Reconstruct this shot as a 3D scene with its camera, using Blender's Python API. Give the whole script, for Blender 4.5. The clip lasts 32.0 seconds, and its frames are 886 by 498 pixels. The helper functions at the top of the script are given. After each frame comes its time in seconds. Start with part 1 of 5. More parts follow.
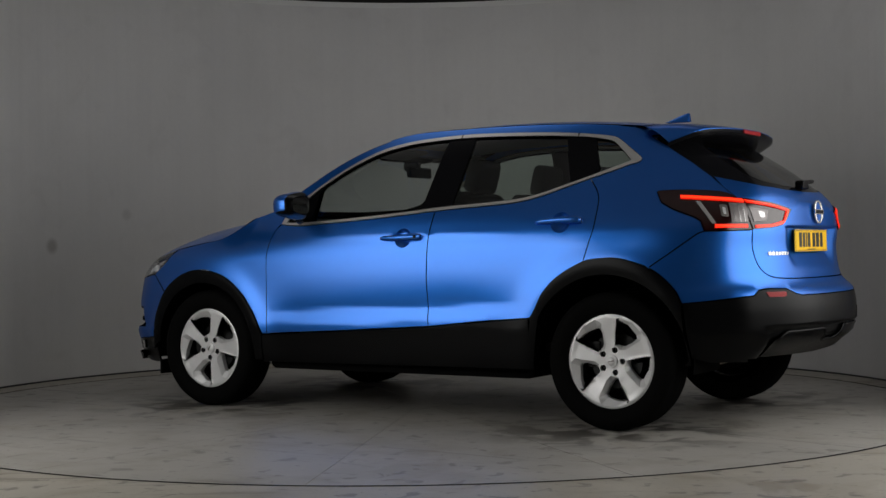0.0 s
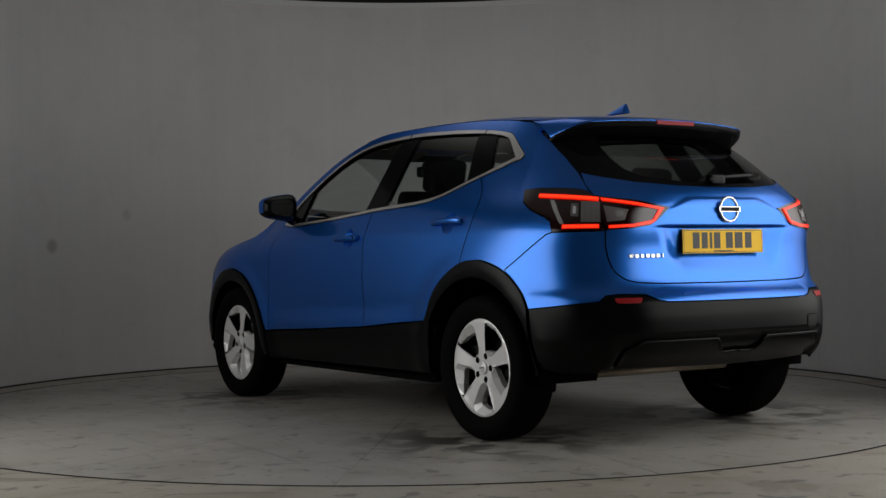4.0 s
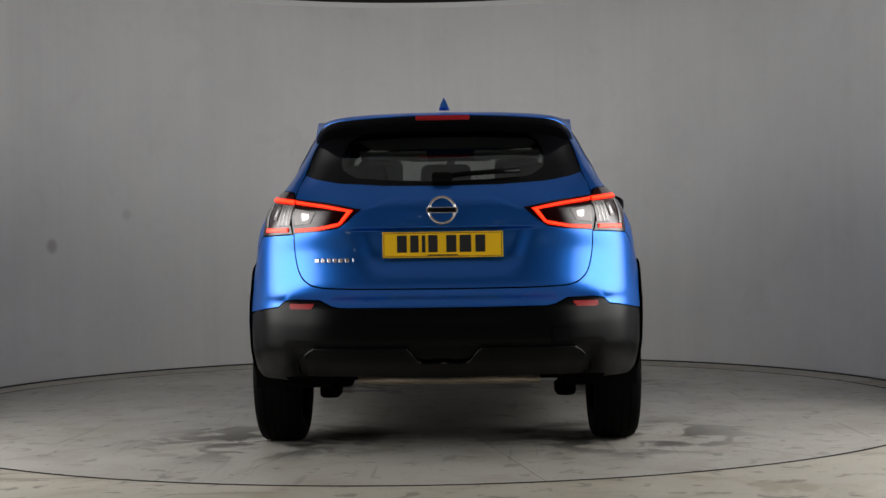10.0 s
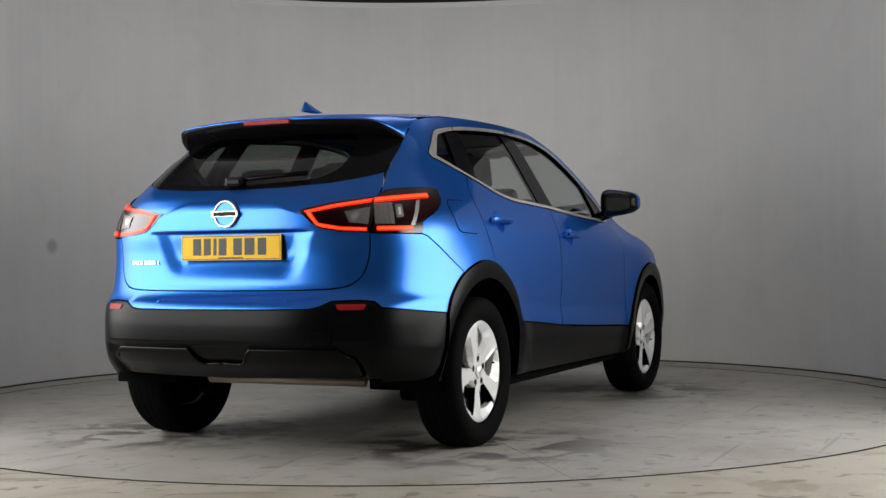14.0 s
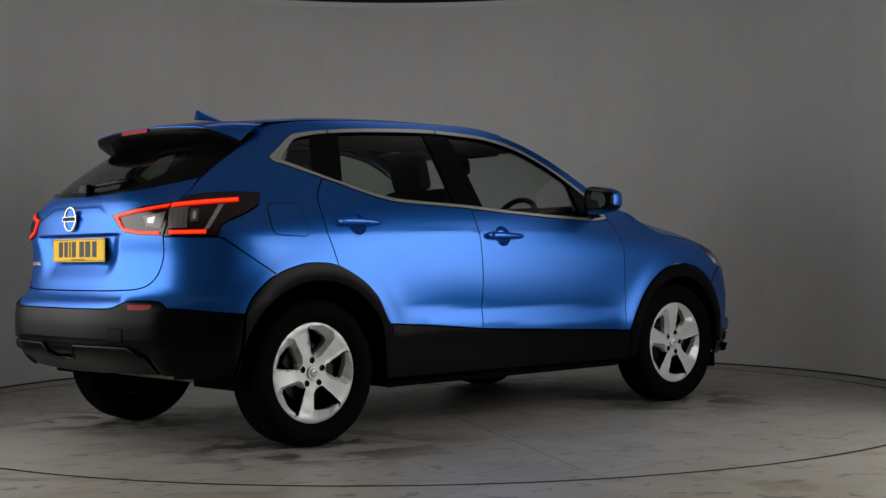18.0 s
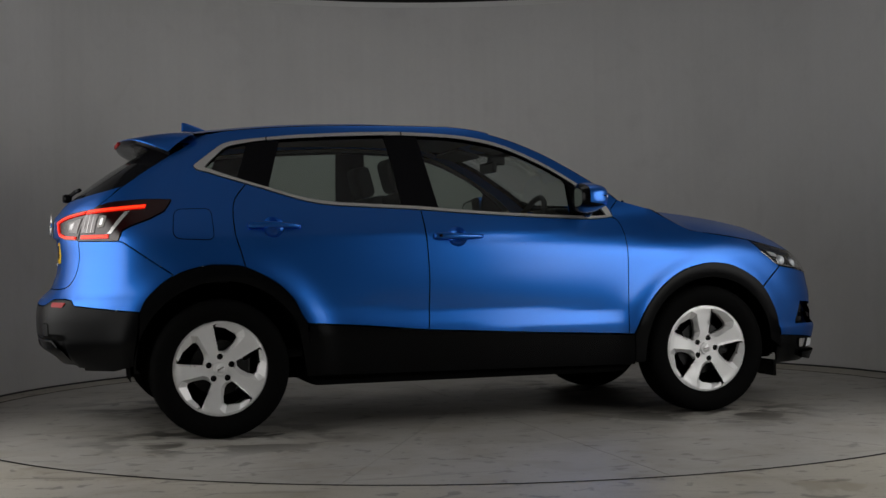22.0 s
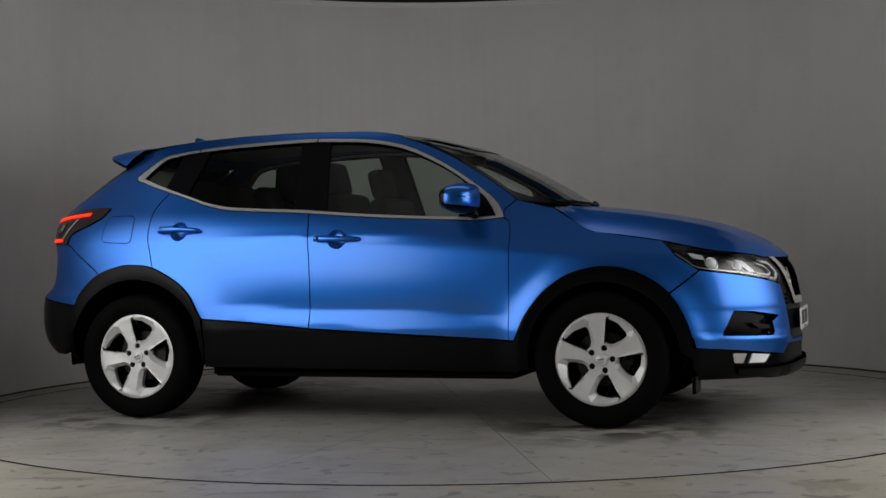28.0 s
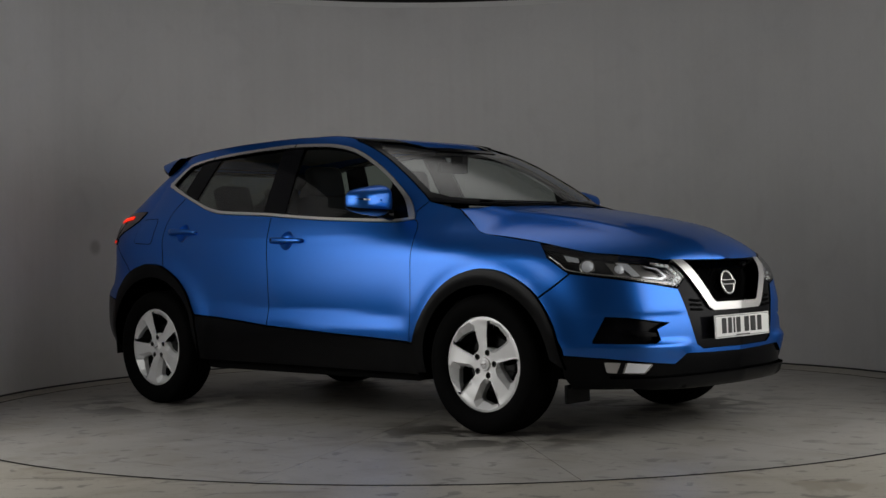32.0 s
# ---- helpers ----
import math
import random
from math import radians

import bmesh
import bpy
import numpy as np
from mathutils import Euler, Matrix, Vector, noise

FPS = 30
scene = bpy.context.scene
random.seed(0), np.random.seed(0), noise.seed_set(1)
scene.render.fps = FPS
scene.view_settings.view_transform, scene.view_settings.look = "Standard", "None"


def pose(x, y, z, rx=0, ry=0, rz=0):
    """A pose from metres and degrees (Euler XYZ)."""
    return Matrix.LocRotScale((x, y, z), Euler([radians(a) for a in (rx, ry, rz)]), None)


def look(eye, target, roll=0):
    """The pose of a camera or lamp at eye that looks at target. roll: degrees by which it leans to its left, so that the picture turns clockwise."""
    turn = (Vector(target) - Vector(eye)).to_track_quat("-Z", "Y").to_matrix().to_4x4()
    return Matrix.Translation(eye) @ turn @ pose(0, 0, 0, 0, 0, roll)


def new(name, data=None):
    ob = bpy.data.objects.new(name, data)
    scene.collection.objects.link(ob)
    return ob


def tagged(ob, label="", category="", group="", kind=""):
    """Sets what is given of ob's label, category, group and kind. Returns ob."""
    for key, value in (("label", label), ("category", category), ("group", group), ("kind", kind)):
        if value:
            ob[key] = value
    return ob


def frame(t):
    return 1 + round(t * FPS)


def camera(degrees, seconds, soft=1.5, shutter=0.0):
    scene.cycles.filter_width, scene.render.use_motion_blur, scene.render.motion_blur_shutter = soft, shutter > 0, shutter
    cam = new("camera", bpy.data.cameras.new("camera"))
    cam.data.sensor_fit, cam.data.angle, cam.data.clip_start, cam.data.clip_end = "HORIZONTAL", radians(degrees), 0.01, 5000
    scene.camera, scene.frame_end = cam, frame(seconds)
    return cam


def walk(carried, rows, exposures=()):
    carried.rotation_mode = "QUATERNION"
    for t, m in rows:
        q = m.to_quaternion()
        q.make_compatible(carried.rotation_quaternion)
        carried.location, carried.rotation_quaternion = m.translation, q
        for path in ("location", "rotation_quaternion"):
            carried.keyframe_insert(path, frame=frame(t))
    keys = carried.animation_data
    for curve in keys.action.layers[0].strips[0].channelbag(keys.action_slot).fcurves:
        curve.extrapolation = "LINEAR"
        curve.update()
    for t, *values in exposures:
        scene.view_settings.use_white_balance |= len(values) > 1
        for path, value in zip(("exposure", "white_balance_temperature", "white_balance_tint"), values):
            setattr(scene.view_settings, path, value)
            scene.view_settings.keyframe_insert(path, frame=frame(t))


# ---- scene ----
CX, CY = 1.578, 0.189          # turntable axis in the car's own space (rear axle at 0, x ahead)
TH0, TURN = 146.42, -5.8651    # heading at the start, degrees a second
EYE = (0.0, -8.299, 0.901)

cam = camera(35.4, 32.0)


def aim(yaw, pitch, roll):
    return pose(*EYE, 90 + pitch, 0, yaw) @ pose(0, 0, 0, 0, 0, roll)


A, Z = aim(-0.955, 0.102, -0.815), aim(0.707, 0.102, -1.084)
walk(cam, [(0.0, A), (10.0, A), (19.8, A), (20.0, aim(-0.75, 0.102, -0.85)), (20.25, aim(0.2, 0.102, -1.0)),
           (20.5, aim(0.80, 0.102, -1.084)), (20.9, Z), (26.0, Z), (32.0, Z)],
     exposures=[(0.0, 0.0), (2.5, -0.03), (4.5, -0.13), (5.0, -0.08), (6.0, 0.29), (7.0, 0.61), (8.0, 0.66), (9.0, 0.82), (11.0, 0.87), (12.0, 1.27), (13.0, 1.27),
                (14.0, 1.10), (14.5, 1.05), (16.5, -0.34), (17.0, -0.38), (18.0, 0.0), (19.0, -0.08), (20.0, -0.43), (21.0, -0.26), (22.0, -0.08), (23.0, 0.38),
                (24.0, 0.78), (25.0, 0.98), (25.5, 0.98), (27.5, 0.14), (28.0, 0.10), (30.0, -0.08), (32.0, -0.10)])

# ---- world and lights ----
world = bpy.data.worlds.new("world")
scene.world = world
world.use_nodes = True
world.node_tree.nodes["Background"].inputs[0].default_value = (0.05, 0.05, 0.055, 1)
world.node_tree.nodes["Background"].inputs[1].default_value = 0.1


def area(name, m, w, h, power, fade=0.0, colour=(1, 0.985, 0.96)):
    """A diffuser panel; fade is the share of its width over which the cloth dims towards each edge."""
    la = bpy.data.lights.new(name, "AREA")
    la.shape, la.size, la.size_y, la.energy, la.color = "RECTANGLE", w, h, power, colour
    if fade:
        la.use_nodes = True
        nt = la.node_tree
        em = nt.nodes["Emission"]
        ge, sp, mu = (nt.nodes.new("ShaderNode" + k) for k in ("NewGeometry", "SeparateXYZ", "Math"))
        nt.links.new(ge.outputs["Parametric"], sp.inputs[0])
        mu.operation = "MULTIPLY"
        for i in range(2):
            pp, mr = nt.nodes.new("ShaderNodeMath"), nt.nodes.new("ShaderNodeMapRange")
            pp.operation, pp.inputs[1].default_value = "PINGPONG", 0.5
            nt.links.new(sp.outputs[i], pp.inputs[0])
            mr.interpolation_type = "SMOOTHSTEP"
            mr.inputs["From Min"].default_value, mr.inputs["From Max"].default_value = 0.0, fade
            nt.links.new(pp.outputs[0], mr.inputs["Value"])
            nt.links.new(mr.outputs["Result"], mu.inputs[i])
        nt.links.new(mu.outputs[0], em.inputs["Strength"])
    ob = new(name, la)
    ob.matrix_world = m
    return ob


for k in (-1, 1):
    area("side_softbox", look((k * 2.85, -2.75, 1.42), (0, -2.75, 1.2)), 4.9, 2.5, 114, 0.30)
area("ceiling_light", pose(0, 0.6, 3.42), 5.0, 3.0, 40, 0.45)


# ---- materials ----
def material(name, colour, rough=0.5, metal=0.0, coat=0.0, bump=0.0, scale=60.0, vary=0.0, emit=None, spec=0.5, coat_rough=0.03):
    m = bpy.data.materials.new(name)
    m.use_nodes = True
    nt = m.node_tree
    b = nt.nodes["Principled BSDF"]
    b.inputs["Base Color"].default_value = (*colour, 1)
    b.inputs["Roughness"].default_value = rough
    b.inputs["Metallic"].default_value = metal
    b.inputs["Coat Weight"].default_value = coat
    b.inputs["Coat Roughness"].default_value = coat_rough
    b.inputs["Specular IOR Level"].default_value = spec
    if emit:
        b.inputs["Emission Color"].default_value = (*emit[:3], 1)
        b.inputs["Emission Strength"].default_value = emit[3]
    if bump or vary:
        tc = nt.nodes.new("ShaderNodeTexCoord")
        n = nt.nodes.new("ShaderNodeTexNoise")
        n.inputs["Scale"].default_value = scale
        n.inputs["Detail"].default_value = 5
        nt.links.new(tc.outputs["Object"], n.inputs["Vector"])
    if bump:
        bn = nt.nodes.new("ShaderNodeBump")
        bn.inputs["Strength"].default_value = bump
        bn.inputs["Distance"].default_value = 0.002
        nt.links.new(n.outputs["Fac"], bn.inputs["Height"])
        nt.links.new(bn.outputs["Normal"], b.inputs["Normal"])
    if vary:
        n2 = nt.nodes.new("ShaderNodeTexNoise")
        n2.inputs["Scale"].default_value = scale * 0.13
        n2.inputs["Detail"].default_value = 6
        nt.links.new(tc.outputs["Object"], n2.inputs["Vector"])
        mx = nt.nodes.new("ShaderNodeMath")
        mx.operation = "MULTIPLY_ADD"
        nt.links.new(n2.outputs["Fac"], mx.inputs[0])
        mx.inputs[1].default_value, mx.inputs[2].default_value = vary * 2, 1 - vary
        hs = nt.nodes.new("ShaderNodeHueSaturation")
        hs.inputs["Color"].default_value = (*colour, 1)
        nt.links.new(mx.outputs[0], hs.inputs["Value"])
        nt.links.new(hs.outputs["Color"], b.inputs["Base Color"])
        rr = nt.nodes.new("ShaderNodeMath")
        rr.operation = "MULTIPLY_ADD"
        nt.links.new(n.outputs["Fac"], rr.inputs[0])
        rr.inputs[1].default_value, rr.inputs[2].default_value = 0.25 * rough, 0.88 * rough
        nt.links.new(rr.outputs[0], b.inputs["Roughness"])
    return m


def glass(name, tint, rough=0.0):
    """A thin pane: tinted see-through with a gloss that grows at a slant."""
    m = bpy.data.materials.new(name)
    m.use_nodes = True
    nt = m.node_tree
    nt.nodes.remove(nt.nodes["Principled BSDF"])
    tr, gl, mix, lw, pw, ma = (nt.nodes.new("ShaderNode" + k) for k in ("BsdfTransparent", "BsdfGlossy", "MixShader", "LayerWeight", "Math", "Math"))
    tr.inputs["Color"].default_value = (*tint, 1)
    gl.inputs["Roughness"].default_value = rough
    lw.inputs["Blend"].default_value = 0.5
    pw.operation, pw.inputs[1].default_value = "POWER", 4.0
    ma.operation, ma.inputs[1].default_value, ma.inputs[2].default_value = "MULTIPLY_ADD", 0.8, 0.08
    nt.links.new(lw.outputs["Facing"], pw.inputs[0])
    nt.links.new(pw.outputs[0], ma.inputs[0])
    nt.links.new(ma.outputs[0], mix.inputs[0])
    nt.links.new(tr.outputs[0], mix.inputs[1])
    nt.links.new(gl.outputs[0], mix.inputs[2])
    nt.links.new(mix.outputs[0], nt.nodes["Material Output"].inputs["Surface"])
    return m


def streaked(name, base):
    """Matt painted wall with faint upright roller streaks, scuffs and cloudy patches."""
    m = material(name, base, 0.75)
    nt = m.node_tree
    b = nt.nodes["Principled BSDF"]
    tc = nt.nodes.new("ShaderNodeTexCoord")
    last = None
    for sc, st, k, det in ((1.0, (7, 7, 0.25), 0.08, 4), (1.0, (19, 19, 0.4), 0.03, 4), (1.0, (0.7, 0.7, 0.7), 0.22, 3), (1.0, (30, 30, 30), 0.05, 5), (1.0, (2.2, 2.2, 1.6), 0.12, 6)):
        mp = nt.nodes.new("ShaderNodeMapping")
        mp.inputs["Scale"].default_value = st
        nt.links.new(tc.outputs["Object"], mp.inputs[0])
        n = nt.nodes.new("ShaderNodeTexNoise")
        n.inputs["Scale"].default_value, n.inputs["Detail"].default_value = sc, det
        nt.links.new(mp.outputs[0], n.inputs["Vector"])
        a = nt.nodes.new("ShaderNodeMath")
        a.operation = "MULTIPLY_ADD"
        nt.links.new(n.outputs["Fac"], a.inputs[0])
        a.inputs[1].default_value, a.inputs[2].default_value = k, 1 - k / 2
        if last:
            mu = nt.nodes.new("ShaderNodeMath")
            mu.operation = "MULTIPLY"
            nt.links.new(last, mu.inputs[0])
            nt.links.new(a.outputs[0], mu.inputs[1])
            last = mu.outputs[0]
        else:
            last = a.outputs[0]
    hs = nt.nodes.new("ShaderNodeHueSaturation")
    hs.inputs["Color"].default_value = (*base, 1)
    nt.links.new(last, hs.inputs["Value"])
    col = hs.outputs["Color"]
    # two old hand-sized smudges and a scatter of grime
    grime = nt.nodes.new("ShaderNodeTexNoise")
    grime.inputs["Scale"].default_value, grime.inputs["Detail"].default_value, grime.inputs["Distortion"].default_value = 3.2, 9, 1.0
    nt.links.new(tc.outputs["Object"], grime.inputs["Vector"])
    gr = nt.nodes.new("ShaderNodeMapRange")
    gr.inputs["From Min"].default_value, gr.inputs["From Max"].default_value, gr.inputs["To Max"].default_value = 0.56, 0.76, 0.07
    nt.links.new(grime.outputs["Fac"], gr.inputs["Value"])
    masks = [gr.outputs["Result"]]
    for at, r, k in (((-2.67, 1.826, 0.98), 0.075, 0.5), ((-2.248, 2.398, 1.219), 0.06, 0.22)):
        di = nt.nodes.new("ShaderNodeVectorMath")
        di.operation = "DISTANCE"
        nt.links.new(tc.outputs["Object"], di.inputs[0])
        di.inputs[1].default_value = at
        mr = nt.nodes.new("ShaderNodeMapRange")
        mr.interpolation_type = "SMOOTHSTEP"
        mr.inputs["From Min"].default_value, mr.inputs["From Max"].default_value = r, r * 0.3
        mr.inputs["To Min"].default_value, mr.inputs["To Max"].default_value = 0, k
        nt.links.new(di.outputs["Value"], mr.inputs["Value"])
        masks.append(mr.outputs["Result"])
    for f in masks:
        mx = nt.nodes.new("ShaderNodeMix")
        mx.data_type = "RGBA"
        nt.links.new(f, mx.inputs["Factor"])
        nt.links.new(col, mx.inputs["A"])
        mx.inputs["B"].default_value = (0.22, 0.20, 0.18, 1)
        col = mx.outputs["Result"]
    nt.links.new(col, b.inputs["Base Color"])
    return m


def concrete(name, base, seed, stain=0.5, grimy=()):
    """Painted floor: pale grey with dirt smears, tyre scuffs and fine pits."""
    m = material(name, base, 0.55)
    nt = m.node_tree
    b = nt.nodes["Principled BSDF"]
    tc = nt.nodes.new("ShaderNodeTexCoord")
    mp = nt.nodes.new("ShaderNodeMapping")
    mp.inputs["Location"].default_value = (seed, seed * 0.7, 0)
    nt.links.new(tc.outputs["Object"], mp.inputs[0])

    def noise_ramp(scale, detail, lo, hi, stretch=None, turn=0.5):
        src = mp.outputs[0]
        if stretch:
            st = nt.nodes.new("ShaderNodeMapping")
            st.inputs["Scale"].default_value = stretch
            st.inputs["Rotation"].default_value = (0, 0, turn)
            nt.links.new(src, st.inputs[0])
            src = st.outputs[0]
        n = nt.nodes.new("ShaderNodeTexNoise")
        n.inputs["Scale"].default_value, n.inputs["Detail"].default_value = scale, detail
        n.inputs["Distortion"].default_value = 0.6
        nt.links.new(src, n.inputs["Vector"])
        r = nt.nodes.new("ShaderNodeMapRange")
        r.inputs["From Min"].default_value, r.inputs["From Max"].default_value = lo, hi
        nt.links.new(n.outputs["Fac"], r.inputs["Value"])
        return n.outputs["Fac"], r.outputs["Result"]

    big, bigm = noise_ramp(0.9, 6, 0.38, 0.72)
    _, smear = noise_ramp(3.4, 10, 0.50, 0.70)
    _, worn = noise_ramp(1.9, 12, 0.60, 0.64)
    _, spot = noise_ramp(9.0, 9, 0.60, 0.66)
    _, scuff = noise_ramp(2.4, 8, 0.64, 0.70, (0.35, 5.0, 1))
    _, scratch = noise_ramp(3.0, 6, 0.63, 0.67, (0.3, 9.0, 1), -0.6)
    _, pit = noise_ramp(38, 5, 0.62, 0.72)
    fine, _ = noise_ramp(55, 4, 0, 1)

    def mixc(a, fac, colour, k):
        mu = nt.nodes.new("ShaderNodeMath")
        mu.operation = "MULTIPLY"
        nt.links.new(fac, mu.inputs[0])
        mu.inputs[1].default_value = k
        mx = nt.nodes.new("ShaderNodeMix")
        mx.data_type = "RGBA"
        nt.links.new(mu.outputs[0], mx.inputs["Factor"])
        if isinstance(a, tuple):
            mx.inputs["A"].default_value = (*a, 1)
        else:
            nt.links.new(a, mx.inputs["A"])
        mx.inputs["B"].default_value = (*colour, 1)
        return mx.outputs["Result"]

    c = mixc(base, bigm, tuple(v * 0.74 for v in base), 0.6)
    c = mixc(c, smear, (base[0] * 0.62, base[1] * 0.56, base[2] * 0.46), 0.6 * stain)
    c = mixc(c, worn, (base[0] * 0.50, base[1] * 0.44, base[2] * 0.34), max(0.1, 2 * stain - 1.4))
    c = mixc(c, spot, (0.05, 0.042, 0.034), 0.6 * stain)
    c = mixc(c, scuff, (0.07, 0.06, 0.05), 0.5 * stain)
    c = mixc(c, scratch, (0.10, 0.09, 0.075), 0.25 * stain)
    c = mixc(c, pit, (0.06, 0.055, 0.05), 0.45 * stain)
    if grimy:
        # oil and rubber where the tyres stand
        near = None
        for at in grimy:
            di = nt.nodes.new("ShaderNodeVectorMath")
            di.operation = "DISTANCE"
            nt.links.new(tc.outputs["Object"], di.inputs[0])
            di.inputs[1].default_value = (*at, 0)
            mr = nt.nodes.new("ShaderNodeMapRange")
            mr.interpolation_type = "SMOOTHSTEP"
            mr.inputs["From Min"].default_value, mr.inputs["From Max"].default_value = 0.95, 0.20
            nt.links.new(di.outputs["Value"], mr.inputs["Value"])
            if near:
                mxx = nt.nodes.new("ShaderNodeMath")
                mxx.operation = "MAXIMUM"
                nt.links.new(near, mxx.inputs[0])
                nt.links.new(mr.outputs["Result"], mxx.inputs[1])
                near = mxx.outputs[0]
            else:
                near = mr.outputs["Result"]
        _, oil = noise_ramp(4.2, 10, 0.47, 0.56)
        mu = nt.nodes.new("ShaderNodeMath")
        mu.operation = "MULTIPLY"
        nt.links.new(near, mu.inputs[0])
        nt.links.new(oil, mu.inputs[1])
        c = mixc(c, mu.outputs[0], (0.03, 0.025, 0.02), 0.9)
    nt.links.new(c, b.inputs["Base Color"])
    rr = nt.nodes.new("ShaderNodeMapRange")
    rr.inputs["To Min"].default_value, rr.inputs["To Max"].default_value = 0.28, 0.6
    nt.links.new(big, rr.inputs["Value"])
    nt.links.new(rr.outputs["Result"], b.inputs["Roughness"])
    bn = nt.nodes.new("ShaderNodeBump")
    bn.inputs["Strength"].default_value, bn.inputs["Distance"].default_value = 0.25, 0.002
    nt.links.new(fine, bn.inputs["Height"])
    nt.links.new(bn.outputs["Normal"], b.inputs["Normal"])
    return m


M_PAINT = material("blue_metallic_paint", (0.021, 0.147, 0.57), 0.33, 0.88, 0.6, 0.04, 900.0, coat_rough=0.02)
M_PAINT.node_tree.nodes["Principled BSDF"].inputs["Specular Tint"].default_value = (0.25, 0.5, 1.0, 1)
M_PLASTIC = material("black_textured_plastic", (0.0022, 0.0023, 0.0026), 0.25, 0, 0, 0.05, 700.0, 0.15, spec=0.11)
M_GLOSS = material("gloss_black", (0.005, 0.005, 0.006), 0.10, spec=0.07)
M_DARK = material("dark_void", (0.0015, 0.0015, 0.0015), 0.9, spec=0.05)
M_CHROME = material("satin_chrome", (0.78, 0.76, 0.73), 0.25, 1.0)
M_BRIGHT = material("satin_bright_trim", (0.70, 0.69, 0.67), 0.32, 0.85)
M_WORN = material("scuffed_grey_plastic", (0.035, 0.035, 0.037), 0.45, 0, 0, 0.3, 300.0, 0.3)
M_RUBBER = material("tyre_rubber", (0.0025, 0.0025, 0.0025), 0.75, 0, 0, 0.3, 200.0, 0.2, spec=0.04)
M_ALLOY = material("silver_alloy", (0.72, 0.72, 0.72), 0.40, 0.35, 0.3, 0.03, 500.0)
M_STEEL = material("dull_steel", (0.22, 0.21, 0.20), 0.45, 0.9, 0, 0.2, 90.0, 0.3)
M_PIPE = material("tan_steel_pipe", (0.30, 0.25, 0.19), 0.4, 0.5, 0, 0.2, 90.0, 0.3)
M_DISC = material("dark_brake_steel", (0.016, 0.016, 0.016), 0.5, 0.6)
M_GLASS = glass("tinted_side_glass", (0.62, 0.68, 0.64))
M_REAR_GLASS = glass("dark_rear_glass", (0.26, 0.28, 0.27))
M_LENS = glass("clear_lens", (0.92, 0.93, 0.94))
M_REDLENS = material("dark_red_lens", (0.012, 0.0008, 0.001), 0.12, 0, 0.6)
M_GREYLENS = material("pale_grey_lens", (0.17, 0.155, 0.155), 0.3, 0.3, 0.3, 0.3, 60.0, 0.3)
M_LED = material("lit_red_light", (0.3, 0.004, 0.003), 0.3, emit=(1.0, 0.016, 0.004, 0.75))
M_CORE = material("lit_orange_core", (0.4, 0.03, 0.01), 0.3, emit=(1.0, 0.034, 0.006, 1.6))
M_REFLECTOR = material("red_reflector", (0.26, 0.010, 0.012), 0.4, spec=0.2)
M_SHINE = material("lamp_mirror", (0.55, 0.54, 0.54), 0.25, 0.7, 0, 0.3, 60.0, 0.3)
M_SILVER = material("bright_reflector", (0.85, 0.86, 0.88), 0.3, 0.6)
M_WHITE_LED = material("white_light_guide", (0.8, 0.82, 0.85), 0.3, 0, 0.5)
M_YELLOW = material("yellow_plate", (0.80, 0.48, 0.010), 0.5, 0, 0, spec=0.25)
M_WHITE = material("white_plate", (0.75, 0.75, 0.73), 0.35, 0, 0.3)
M_TUBE = material("lit_white_tube", (0.8, 0.8, 0.8), 0.4, emit=(1.0, 0.97, 0.92, 30.0))
M_INK = material("black_ink", (0.01, 0.01, 0.01), 0.5)
M_CLOTH = material("charcoal_seat_cloth", (0.018, 0.018, 0.02), 0.9, 0, 0, 0.4, 400.0, 0.2)
M_LINING = material("pale_roof_lining", (0.22, 0.21, 0.20), 0.95)
M_TRIM = material("dark_cabin_trim", (0.012, 0.012, 0.013), 0.6)
M_MIRROR = material("mirror_glass", (0.8, 0.82, 0.82), 0.02, 1.0)
M_WALL = streaked("white_painted_wall", (0.73, 0.722, 0.71))
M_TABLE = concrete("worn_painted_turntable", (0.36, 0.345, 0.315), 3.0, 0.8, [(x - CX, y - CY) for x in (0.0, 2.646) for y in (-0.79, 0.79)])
M_FLOOR = concrete("dirty_painted_floor", (0.38, 0.355, 0.30), 11.0, 0.95)
M_COPING = material("white_coping", (0.80, 0.80, 0.78), 0.4)
M_BLACKWALL = material("dark_room_wall", (0.05, 0.05, 0.052), 0.9, 0, 0, 0.2, 8.0, 0.15)
M_CEIL = material("grey_ceiling", (0.25, 0.25, 0.25), 0.9, 0, 0, 0.2, 8.0, 0.1)


# ---- building tools ----
def mesh_of(name, verts, faces, mat, smooth=False):
    me = bpy.data.meshes.new(name)
    me.from_pydata([tuple(v) for v in verts], [], [tuple(f) for f in faces])
    if mat:
        me.materials.append(mat)
    if smooth:
        me.polygons.foreach_set("use_smooth", [True] * len(me.polygons))
    me.update()
    return me


def part(name, data, mat=None, parent=None, label="", smooth=False):
    """Links a bmesh or a mesh as one object under a thing or under a part."""
    if isinstance(data, bmesh.types.BMesh):
        me = bpy.data.meshes.new(name)
        data.to_mesh(me)
        data.free()
        if mat:
            me.materials.append(mat)
        if smooth:
            me.polygons.foreach_set("use_smooth", [True] * len(me.polygons))
        data = me
    ob = new(name, data)
    if parent:
        ob.parent = parent
    if label:
        tagged(ob, label)
    return ob


